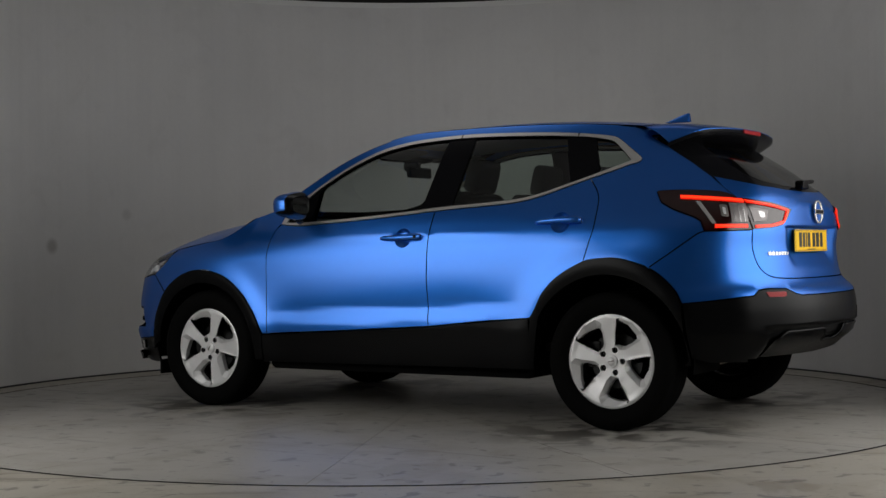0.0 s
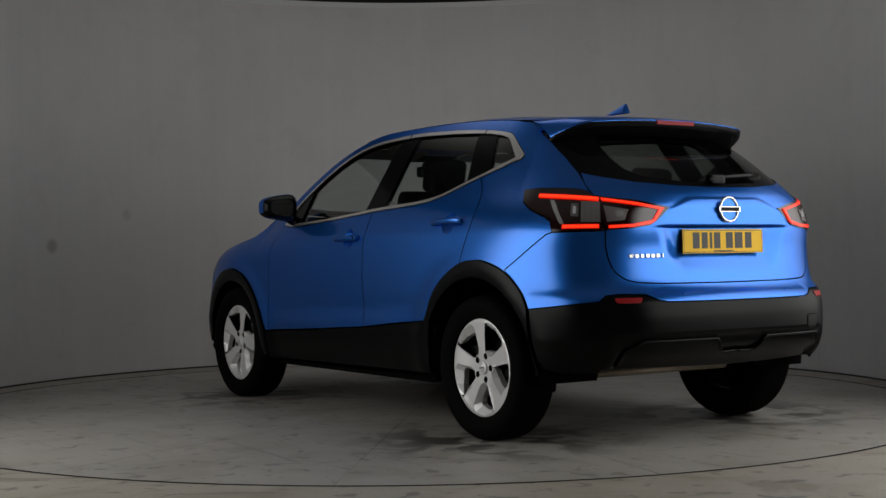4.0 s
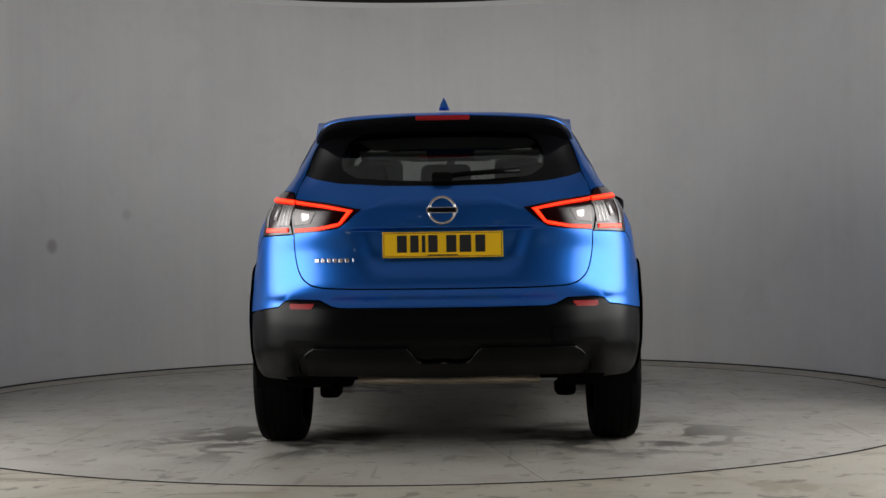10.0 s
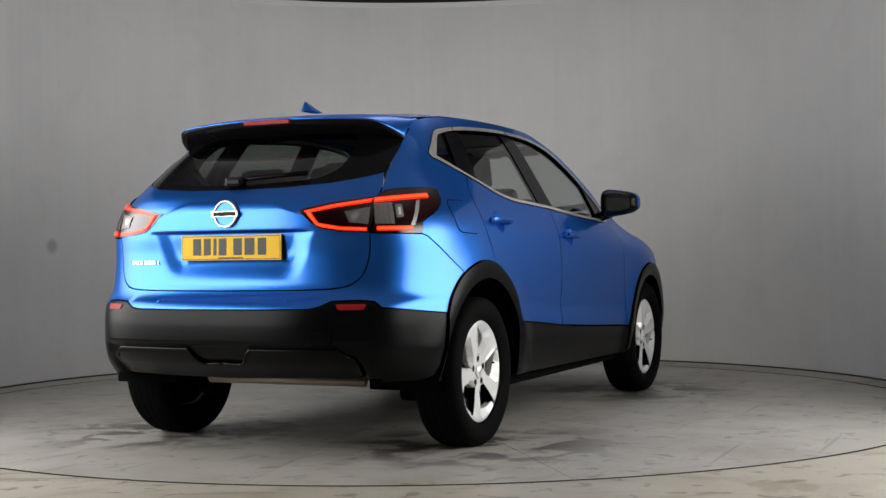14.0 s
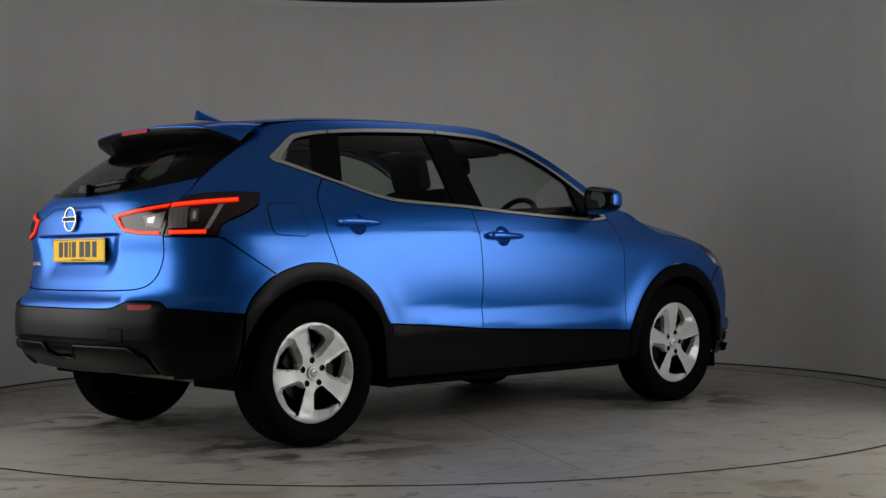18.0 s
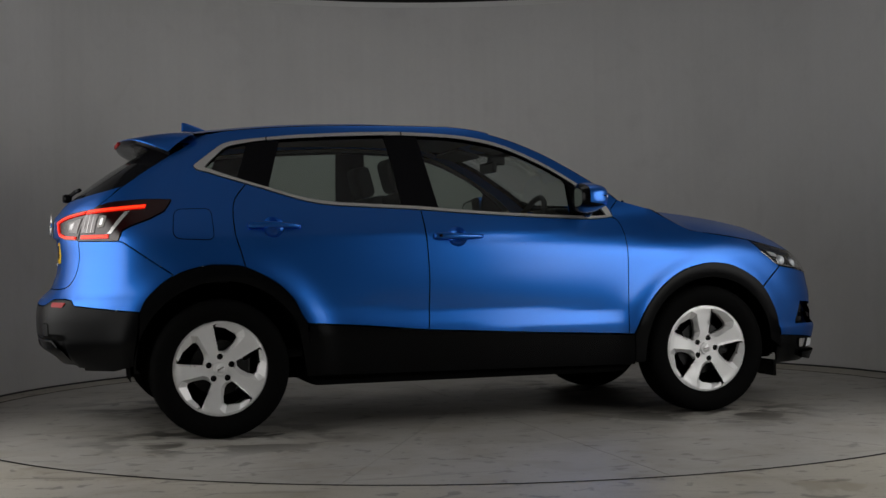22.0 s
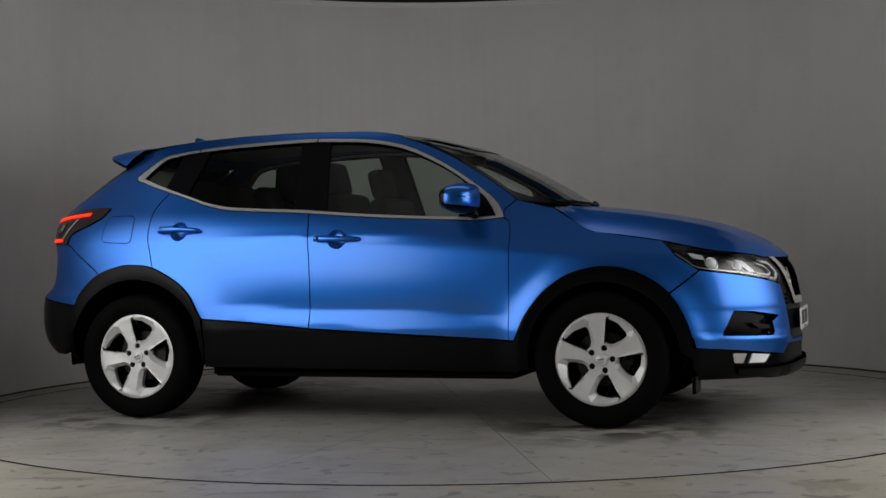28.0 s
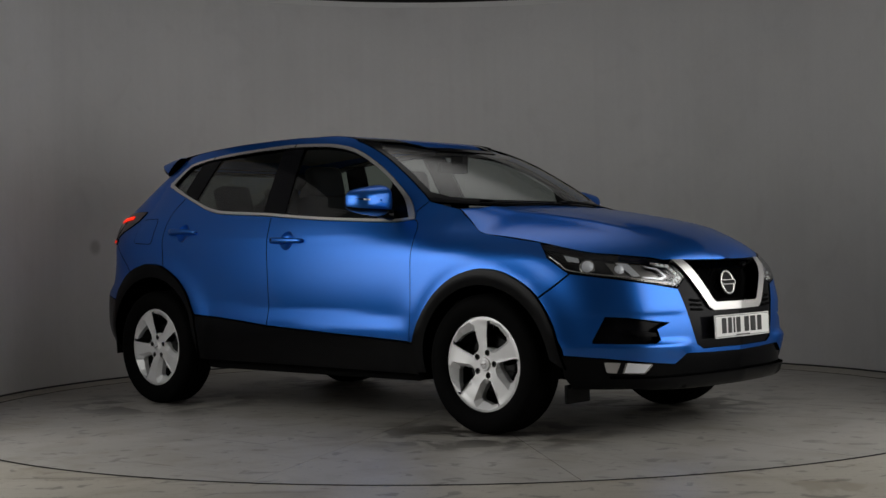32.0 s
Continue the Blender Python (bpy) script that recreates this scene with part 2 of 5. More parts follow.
def box(sx, sy, sz, at=(0, 0, 0), bevel=0.0, seg=2, rot=(0, 0, 0)):
    bm = bmesh.new()
    bmesh.ops.create_cube(bm, size=1, matrix=Matrix.Diagonal((sx, sy, sz, 1)))
    if bevel:
        bmesh.ops.bevel(bm, geom=bm.edges[:], offset=bevel, segments=seg, profile=0.6, affect="EDGES")
    bmesh.ops.transform(bm, matrix=pose(*at, *rot), verts=bm.verts)
    return bm


def lathe(profile, n=64, axis="y"):
    """Turns (radius, along) pairs round an axis into verts and faces."""
    v, f = [], []
    m = len(profile)
    for i in range(n):
        a = 2 * math.pi * i / n
        for r, h in profile:
            v.append((r * math.cos(a), h, r * math.sin(a)) if axis == "y" else (r * math.cos(a), r * math.sin(a), h))
    for i in range(n):
        for j in range(m - 1):
            a, b = i * m + j, ((i + 1) % n) * m + j
            f.append((a, b, b + 1, a + 1))
    return v, f


def tube(points, r, n=8):
    """A round bar along points."""
    pts = [Vector(p) for p in points]
    v, f = [], []
    for i, p in enumerate(pts):
        d = (pts[min(i + 1, len(pts) - 1)] - pts[max(i - 1, 0)]).normalized()
        q = d.to_track_quat("Z", "Y").to_matrix()
        for k in range(n):
            a = 2 * math.pi * k / n
            v.append(p + q @ Vector((r * math.cos(a), r * math.sin(a), 0)))
    for i in range(len(pts) - 1):
        for k in range(n):
            a, b = i * n + k, i * n + (k + 1) % n
            f.append((a, b, b + n, a + n))
    f += [tuple(range(n))[::-1], tuple(range((len(pts) - 1) * n, len(pts) * n))]
    return v, f


def curve(xs, ys):
    """A smooth, monotone-safe curve through the given knots."""
    xs, ys = np.array(xs, float), np.array(ys, float)
    h, d = np.diff(xs), np.diff(ys) / np.diff(xs)
    m = np.zeros(len(xs))
    m[0], m[-1] = d[0], d[-1]
    for i in range(1, len(xs) - 1):
        if d[i - 1] * d[i] > 0:
            w1, w2 = 2 * h[i] + h[i - 1], h[i] + 2 * h[i - 1]
            m[i] = (w1 + w2) / (w1 / d[i - 1] + w2 / d[i])

    def f(x):
        x = np.clip(np.asarray(x, float), xs[0], xs[-1])
        i = np.clip(np.searchsorted(xs, x) - 1, 0, len(xs) - 2)
        t = (x - xs[i]) / h[i]
        return ((2 * t**3 - 3 * t**2 + 1) * ys[i] + (t**3 - 2 * t**2 + t) * h[i] * m[i]
                + (-2 * t**3 + 3 * t**2) * ys[i + 1] + (t**3 - t**2) * h[i] * m[i + 1])
    return f


def crv(*pts, n=8):
    """Points on a smooth line through pts (Catmull-Rom)."""
    P = [np.array(p, float) for p in pts]
    P = [2 * P[0] - P[1], *P, 2 * P[-1] - P[-2]]
    out = []
    for i in range(1, len(P) - 2):
        for k in range(n):
            t = k / n
            out.append(0.5 * (2 * P[i] + (P[i + 1] - P[i - 1]) * t + (2 * P[i - 1] - 5 * P[i] + 4 * P[i + 1] - P[i + 2]) * t**2
                              + (3 * P[i] - P[i - 1] - 3 * P[i + 1] + P[i + 2]) * t**3))
    out.append(P[-2])
    return [tuple(p) for p in out]


def rounded(pts, r, n=5):
    """A closed polygon with its corners rounded."""
    out = []
    for i in range(len(pts)):
        p, a, b = (np.array(pts[k % len(pts)], float) for k in (i, i - 1, i + 1))
        da, db = a - p, b - p
        k = min(r, 0.45 * np.linalg.norm(da), 0.45 * np.linalg.norm(db))
        s, e = p + da / np.linalg.norm(da) * k, p + db / np.linalg.norm(db) * k
        for j in range(n + 1):
            t = j / n
            out.append(tuple((1 - t)**2 * s + 2 * t * (1 - t) * p + t * t * e))
    return out


def dense(poly, step):
    out = []
    for i in range(len(poly)):
        a, b = np.array(poly[i]), np.array(poly[(i + 1) % len(poly)])
        d = np.linalg.norm(b - a)
        if d < 1e-5:
            continue
        k = max(1, int(round(d / step)))
        out += [tuple(a + (b - a) * j / k) for j in range(k)]
    return out


def inset(poly, d):
    P = np.array(poly)
    a, b = np.roll(P, 1, 0), np.roll(P, -1, 0)
    t = b - a
    t /= np.maximum(np.linalg.norm(t, axis=1), 1e-9)[:, None]
    area2 = np.sum(P[:, 0] * b[:, 1] - b[:, 0] * P[:, 1])
    nrm = np.c_[-t[:, 1], t[:, 0]] * (1 if area2 > 0 else -1)
    return [tuple(p) for p in P + nrm * d]


def inside(pts, poly):
    x, y = pts[:, 0], pts[:, 1]
    c = np.zeros(len(pts), bool)
    P = np.array(poly)
    for (x1, y1), (x2, y2) in zip(P, np.roll(P, -1, 0)):
        if y1 == y2:
            continue
        k = ((y1 > y) != (y2 > y)) & (x < (x2 - x1) * (y - y1) / (y2 - y1) + x1)
        c ^= k
    return c


from mathutils.geometry import delaunay_2d_cdt


def fill(poly, step, holes=()):
    """Triangles that fill a flat outline with an even net of points."""
    loops = [poly, *holes]
    pts, edges = [], []
    for lp in loops:
        k = len(pts)
        pts += lp
        edges += [(k + i, k + (i + 1) % len(lp)) for i in range(len(lp))]
    P = np.array(poly)
    lo, hi = P.min(0), P.max(0)
    gx, gy = np.meshgrid(np.arange(lo[0] + step / 2, hi[0], step), np.arange(lo[1] + step / 2, hi[1], step * 0.87))
    gx[1::2] += step / 2
    G = np.c_[gx.ravel(), gy.ravel()]
    if len(G):
        keep = inside(G, poly)
        for h in holes:
            keep &= ~inside(G, h)
        G = G[keep]
    if len(G):
        B = np.array(pts)
        near = np.ones(len(G), bool)
        for i in range(0, len(G), 500):
            d = np.min(((G[i:i + 500, None] - B[None])**2).sum(2), 1)
            near[i:i + 500] = d > (0.45 * step)**2
        G = G[near]
    allp = [Vector(p) for p in pts] + [Vector(p) for p in G]
    v, _, f, _, _, _ = delaunay_2d_cdt(allp, edges, [], 0, 1e-7)
    V = np.array([tuple(p) for p in v])
    F = np.array([tuple(t) for t in f if len(t) == 3])
    C = V[F].mean(1)
    keep = inside(C, poly)
    for h in holes:
        keep &= ~inside(C, h)
    return V, F[keep]


def panel(name, poly, surf, mat, parent, off=0.0, gap=0.003, lip=0.012, step=0.035, holes=(), label="", edge=0.02):
    """A sheet with an even thickness edge, laid on the surface surf(a, b) -> (points, normals) inside an outline."""
    poly = dense(poly, edge)
    if gap:
        poly = inset(poly, gap)
    holes = [dense(h, edge) for h in holes]
    V, F = fill(poly, step, holes)
    P, N = surf(V[:, 0], V[:, 1])
    P = P + N * off
    tri = P[F]
    g = np.cross(tri[:, 1] - tri[:, 0], tri[:, 2] - tri[:, 0])
    flip = (g * N[F[:, 0]]).sum(1) < 0
    F[flip] = F[flip][:, ::-1]
    verts, faces, norms = list(P), [tuple(t) for t in F], list(N)
    if lip:
        for k, lp in enumerate([poly, *holes]):
            L = np.array(lp)
            p, n = surf(L[:, 0], L[:, 1])
            p = p + n * off
            t = np.roll(p, -1, 0) - np.roll(p, 1, 0)
            sn = np.cross(t, n)
            sn /= np.maximum(np.linalg.norm(sn, axis=1), 1e-9)[:, None]
            q = p - n * lip
            b, m = len(verts), len(lp)
            verts += list(p) + list(q)
            norms += list(sn) * 2
            faces += [(b + i, b + (i + 1) % m, b + m + (i + 1) % m, b + m + i) for i in range(m)]
    me = mesh_of(name, verts, faces, mat, True)
    if mat is M_PAINT:
        me.materials.append(M_DARK)
        me.polygons.foreach_set("material_index", [0] * len(F) + [1] * (len(faces) - len(F)))
    me.normals_split_custom_set_from_vertices([tuple(x) for x in norms])
    return part(name, me, None, parent, label)


def with_normals(f, hub):
    """Surface points and outward normals, by small steps."""
    def s(a, b):
        a, b = np.asarray(a, float), np.asarray(b, float)
        e = 0.004
        p = f(a, b)
        n = np.cross(f(a + e, b) - f(a - e, b), f(a, b + e) - f(a, b - e))
        n /= np.maximum(np.linalg.norm(n, axis=1), 1e-12)[:, None]
        out = p - hub(p)
        n[(n * out).sum(1) < 0] *= -1
        return p, n
    return s


def grid(f, us, vs):
    U, V = np.meshgrid(us, vs, indexing="ij")
    P = f(U.ravel(), V.ravel())
    n, m = len(us), len(vs)
    return list(P), [(i * m + j, (i + 1) * m + j, (i + 1) * m + j + 1, i * m + j + 1) for i in range(n - 1) for j in range(m - 1)]


# ---- the room ----
RING, RX, RY = 3.11, 0.025, 0.275   # curved wall: radius and centre


def ring_wall():
    def strip(r0, r1, z0, z1, a0, a1, n=120):
        v, f = [], []
        for i in range(n + 1):
            a = radians(a0 + (a1 - a0) * i / n)
            for r, z in ((r0, z0), (r0, z1), (r1, z1), (r1, z0)):
                v.append((RX + r * math.cos(a), RY + r * math.sin(a), z))
        for i in range(n):
            for k in range(4):
                a, b = i * 4 + k, i * 4 + (k + 1) % 4
                f.append((a, a + 4, b + 4, b))
        f += [(0, 1, 2, 3), tuple(n * 4 + k for k in (3, 2, 1, 0))]
        return v, f
    tagged(part("wall_curved", mesh_of("wall_curved", *strip(RING, RING + 0.12, 0, 2.953, -14, 194), M_WALL, False)),
           "pale grey painted curved studio wall", "wall", kind="structure")
    tagged(part("trim", mesh_of("trim", *strip(RING - 0.012, RING + 0.13, 2.953, 2.995, -14, 66), M_COPING)),
           "white coping along the top of the wall", "trim", kind="structure")
    tagged(part("trim", mesh_of("trim", *strip(RING - 0.012, RING + 0.13, 2.953, 2.995, 66.15, 194), M_COPING)),
           "white coping along the top of the wall", "trim", kind="structure")
    tagged(part("baseboard", mesh_of("baseboard", *strip(RING - 0.005, RING + 0.02, 0, 0.011, -14, 194), M_WORN)),
           "dark dirty joint at the foot of the wall", "baseboard", kind="structure")
    tagged(part("wall_upper", mesh_of("wall_upper", *strip(RING + 0.25, RING + 0.4, 2.7, 3.6, -14, 194), M_BLACKWALL)),
           "dark wall above and behind the coping", "wall", kind="structure")


ring_wall()
n = 160
# flat ring added over the turntable gap to draw its dark line
ring = [(r * math.cos(2 * math.pi * i / n), r * math.sin(2 * math.pi * i / n), 0.0012) for r in (2.937, 2.957) for i in range(n)]
tagged(part("trim", mesh_of("trim", ring, [(i, n + i, n + (i + 1) % n, (i + 1) % n) for i in range(n)], M_RUBBER)),
       "thin dark ring over the gap round the edge of the turntable", "trim", kind="structure")
v = [(2.956 * math.cos(2 * math.pi * i / n), 2.956 * math.sin(2 * math.pi * i / n), 0) for i in range(n)]
outer = [(7 * math.cos(2 * math.pi * i / n), -2.5 + 8.5 * math.sin(2 * math.pi * i / n), 0) for i in range(n)]
v2 = v + outer + [(x, y, -0.05) for x, y, z in v]
f = [(i, (i + 1) % n, n + (i + 1) % n, n + i) for i in range(n)] + [(i, 2 * n + i, 2 * n + (i + 1) % n, (i + 1) % n) for i in range(n)]
tagged(part("floor", mesh_of("floor", v2, [t[::-1] for t in f], M_FLOOR)), "dirty cream painted concrete floor round the turntable", "floor", kind="structure")
pit = part("floor_pit", mesh_of("floor_pit", [(3.2 * math.cos(2 * math.pi * i / n), 3.2 * math.sin(2 * math.pi * i / n), -0.03) for i in range(n)], [tuple(range(n))], M_DARK))
tagged(pit, "dark pit below the turntable", "floor", kind="structure")
for name, s, at in (("wall_east", (0.1, 18, 3.9), (7.05, -2.5, 1.9)), ("wall_west", (0.1, 18, 3.9), (-7.05, -2.5, 1.9)),
                    ("wall_south", (14, 0.1, 3.9), (0, -11.0, 1.9)), ("wall_north", (14, 0.1, 3.9), (0, 6.0, 1.9))):
    tagged(part(name, box(*s, at), M_BLACKWALL), "dark plain wall of the hall", "wall", kind="structure")
tagged(part("ceiling", box(14.2, 17.2, 0.1, (0, -2.5, 3.7)), M_CEIL), "grey ceiling of the hall", "ceiling", kind="structure")

# small strip lights on the wall behind the camera, mirrored in the paint
for i, (x, z) in enumerate(((-1.7, 2.4), (-0.6, 1.9), (0.7, 2.45), (1.6, 1.75), (0.9, 1.25), (-1.2, 1.3))):
    lampx = part("strip_light", box(0.46, 0.05, 0.06, (0, 0, 0), 0.01), M_STEEL)
    lampx.location = (x, -10.92, z)
    part("tube", mesh_of("tube", *tube([(-0.15, 0.032, 0), (0.15, 0.032, 0)], 0.006, 8), M_TUBE, True), None, lampx, "lit white tube")
    tagged(lampx, "short white strip light fixed to a dark wall", "lamp", "strip lights on the rear wall")

# turntable: fourteen sectors with hairline joints
table = tagged(new("turntable"), "worn pale painted round turntable set flush in the floor", "turntable")


def sector(k):
    a0 = radians(-245.5 + 360 / 14 * k)
    a1, g, R = a0 + 2 * math.pi / 14, 0.0016, 2.938
    pts = [(0.3, a0), *[(R, a0 + (a1 - a0) * i / 12) for i in range(13)], (0.3, a1)]
    top = []
    for r, a in pts:
        d = g / r
        a = a0 + d if a <= a0 else a1 - d if a >= a1 else a
        top.append((r * math.cos(a), r * math.sin(a), 0.0))
    m = len(top)
    v = top + [(x, y, -0.025) for x, y, z in top]
    return mesh_of("sector", v, [tuple(range(m))] + [(i, m + i, m + (i + 1) % m, (i + 1) % m) for i in range(m)], M_TABLE)


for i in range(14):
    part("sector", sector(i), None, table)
part("hub_plate", mesh_of("hub_plate", [(0.299 * math.cos(2 * math.pi * i / 48), 0.299 * math.sin(2 * math.pi * i / 48), 0) for i in range(48)], [tuple(range(48))], M_TABLE), None, table)

# ---- the car: surfaces (x ahead of the rear axle, y to its left) ----
XR, XF, LR, LF = 0.1, 2.1, 1.5, 1.9      # where the rear and front corners begin; length of their parameter
half = curve([0.15, 0.24, 0.33, 0.42, 0.50, 0.60, 0.70, 0.82, 0.92, 0.98, 1.04, 1.10, 1.20, 1.30, 1.40, 1.50, 1.56, 1.62],
             [0.79, 0.835, 0.868, 0.886, 0.894, 0.894, 0.893, 0.891, 0.888, 0.880, 0.862, 0.838, 0.786, 0.734, 0.680, 0.618, 0.570, 0.50])
tail = curve([0.18, 0.30, 0.36, 0.43, 0.50, 0.585, 0.66, 0.695, 0.725, 0.78, 0.90, 1.00, 1.085, 1.14, 1.183, 1.25, 1.32, 1.388, 1.442, 1.50, 1.55, 1.62],
             [-0.60, -0.70, -0.79, -0.845, -0.86, -0.862, -0.852, -0.83, -0.79, -0.765, -0.75, -0.762, -0.758, -0.735, -0.70, -0.62, -0.528, -0.422, -0.33, -0.225, -0.08, 0.1 - 0.03])
nose = curve([0.15, 0.22, 0.27, 0.37, 0.50, 0.60, 0.69, 0.76, 0.83, 0.88, 0.95, 1.05, 1.2, 1.62],
             [3.32, 3.45, 3.525, 3.525, 3.52, 3.51, 3.495, 3.475, 3.42, 3.35, 3.2, 3.0, 2.75, 2.5])
beak = curve([0.2, 0.3, 0.6, 0.75, 0.83, 0.9, 1.6], [0.03, 0.04, 0.05, 0.06, 0.09, 0.1, 0.1])


def sstep(a, b, x):
    t = np.clip((np.asarray(x, float) - a) / (b - a), 0, 1)
    return t * t * (3 - 2 * t)


def flare(x, z):
    """The swell of the body round the wheel openings."""
    r1, r2 = np.hypot(x - 0.017, z - 0.36), np.hypot(x - 2.665, z - 0.36)
    return 0.017 * np.exp(-((r1 - 0.47) / 0.085)**2) + 0.022 * np.exp(-((r2 - 0.43) / 0.075)**2)


def width(x, z):
    w = half(z)
    up = sstep(0.86, 1.10, z)
    w = w - 0.055 * np.clip((x - 1.1) / 1.05, 0, 1.35)**2 * up - 0.030 * np.clip((0.6 - x) / 0.7, 0, 1.2)**2 * sstep(1.0, 1.3, z)
    # the doors tuck in towards a crease that climbs rearwards, and flare out again below it
    zc = 0.575 + 0.05 * np.clip((2.0 - x) / 1.5, 0, 1)
    over = np.sqrt((z - zc)**2 + 0.006**2)
    above, below = (over + (z - zc)) / 2, (over - (z - zc)) / 2
    tuck = 0.015 * np.clip(1 - above / (0.84 - zc), 0, 1)**2 - 0.19 * np.clip(below, 0, 0.075)
    zs = 0.975 + 0.018 * np.clip((2.1 - x) / 1.5, 0, 1.4)
    crease = 0.0022 * np.exp(-((z - zs) / 0.012)**2) * sstep(0.45, 0.9, x) * (1 - sstep(2.25, 2.45, x))
    return w + crease - tuck * sstep(0.30, 0.95, x) * (1 - sstep(1.95, 2.28, x))


def shell(s, z, side):
    s, z = np.asarray(s, float), np.asarray(z, float)
    x, n = s.copy(), np.full_like(s, 3.5)
    y = width(np.clip(s, XR, XF), z)
    r = s < XR
    if r.any():
        a, b, zz = XR - tail(z[r]), width(np.clip(s[r], -0.4, XR), z[r]), z[r]
        ph = np.clip((XR - s[r]) / LR, 0, 1) * math.pi / 2
        c, q, k = np.cos(ph), np.sin(ph), 3.45
        rad = ((np.abs(q) / a)**k + (np.abs(c) / b)**k)**(-1 / k)
        x[r], y[r] = XR - rad * q, rad * c
    f = s > XF
    if f.any():
        a, b = nose(z[f]) - XF, width(np.clip(s[f], XF, 3.0), z[f])
        ph = np.clip((s[f] - XF) / LF, 0, 1) * math.pi / 2
        c, q, k = np.cos(ph), np.sin(ph), 4.2
        rad = ((np.abs(q) / a)**k + (np.abs(c) / b)**k)**(-1 / k)
        x[f], y[f] = XF + rad * q, rad * c
        x[f] += beak(z[f]) * np.clip(1 - y[f] / 0.75, 0, 1)**1.5
    y = y + flare(x, z) * sstep(0.6, 0.85, y)
    return np.c_[x, y * side, z]


def hub(p):
    return np.c_[np.clip(p[:, 0], 0.35, 2.5), p[:, 1] * 0, np.clip(p[:, 2], 0.7, 0.95)]


SIDE = {k: with_normals(lambda s, z, k=k: shell(s, z, k), hub) for k in (-1, 1)}


def back_f(q, z):
    """Round the tail: q runs from the middle of the back, left positive."""
    q = np.asarray(q, float)
    L, R = shell(XR - LR + np.abs(q), z, 1), shell(XR - LR + np.abs(q), z, -1)
    return np.where(q[:, None] >= 0, L, R)


def front_f(q, z):
    q = np.asarray(q, float)
    L, R = shell(XF + LF - np.abs(q), z, 1), shell(XF + LF - np.abs(q), z, -1)
    return np.where(q[:, None] >= 0, L, R)


def gate_f(q, z):
    """The tailgate, with its hollow for the number plate."""
    p = back_f(q, z)
    y, z = np.abs(p[:, 1]), np.asarray(z, float)
    wide = 0.44 - 0.35 * np.clip(1.02 - z, 0, 0.2)
    hollow = sstep(0.775, 0.895, z) * (1 - sstep(0.998, 1.008, z)) * (1 - sstep(wide - 0.12, wide, y))
    top = 1.128 - 0.05 * sstep(0.20, 0.36, y)
    ledge = sstep(0.996, 1.008, z) * (1 - sstep(top - 0.006, top + 0.014, z)) * (1 - sstep(0.40, 0.47, y))
    p[:, 0] += 0.036 * hollow - ledge * (0.003 + 0.025 * np.clip(z - 1.0, 0, 0.13))
    return p


def bumper_f(q, z):
    """The lower rear bumper, with its step and the hollows beside the tow panel."""
    p = back_f(q, z)
    y, z = np.abs(p[:, 1]), np.asarray(z, float)
    p[:, 0] += 0.022 * (1 - sstep(0.50, 0.512, z)) * (1 - sstep(0.62, 0.70, y))
    p[:, 0] += 0.05 * (1 - sstep(0.39, 0.468, z)) * (1 - sstep(0.60, 0.66, y))
    return p


BACK, FRONT, GATE, BUMPER = (with_normals(k, hub) for k in (back_f, front_f, gate_f, bumper_f))


def sx(x, z):
    """Parameter of the shell at a given x and height."""
    if XR <= x <= XF:
        return x
    lo, hi = (XR - LR, XR) if x < XR else (XF, XF + LF)
    for _ in range(24):
        m = (lo + hi) / 2
        if shell(np.array([m]), np.array([z]), 1)[0, 0] < x:
            lo = m
        else:
            hi = m
    return (lo + hi) / 2


def sy(y, z, end):
    """Parameter of the shell at a given distance from the middle, at the tail (-1) or the nose (1)."""
    lo, hi = (XR - LR, XR) if end < 0 else (XF + LF, XF)
    for _ in range(24):
        m = (lo + hi) / 2
        if shell(np.array([m]), np.array([z]), 1)[0, 1] < y:
            lo = m
        else:
            hi = m
    return (lo + hi) / 2


def X(x, z):
    return (sx(x, z), z)


def YR(y, z):
    return (sy(y, z, -1), z)


def YF(y, z):
    return (sy(y, z, 1), z)


def both(pts, end):
    """A closed outline across the car's middle from its half on one side, top middle to bottom middle."""
    base = XR - LR if end < 0 else XF + LF
    h = [(abs(s - base), z) for s, z in pts]
    return h + [(-q, z) for q, z in h[::-1]]


# roof, screen and bonnet
ROOF = curve([-0.5, -0.41, -0.29, -0.13, 0.11, 0.27, 0.43, 0.60, 0.91, 1.07, 1.23, 1.39, 1.55, 1.70], [1.517, 1.538, 1.560, 1.584, 1.610, 1.624, 1.633, 1.639, 1.643, 1.642, 1.636, 1.621, 1.583, 1.520])
EDGE_Z = lambda x: ROOF(x) - 0.064 + 0.006 * sstep(1.1, 1.35, x)
RISE = lambda x: 0.030 - 0.029 * sstep(0.75, 1.42, x) + 0.028 * sstep(1.42, 1.62, x)
SCREEN = curve([1.10, 1.16, 1.25, 1.35, 1.42, 1.50, 1.53, 1.56, 1.60], [2.475, 2.415, 2.28, 2.10, 1.96, 1.755, 1.65, 1.52, 1.32])


def roof_f(x, y):
    x = np.asarray(x, float)
    ze = EDGE_Z(x)
    ye = shell(np.clip(x, -0.35, XF), ze, 1)[:, 1]
    return np.c_[x, y, ze + RISE(x) * (1 - np.clip(np.abs(y) / ye, 0, 1.2)**4)]


def screen_f(y, z):
    y, z = np.asarray(y, float), np.asarray(z, float)
    return np.c_[SCREEN(z) - 0.22 * (y / 0.74)**2, y, z]


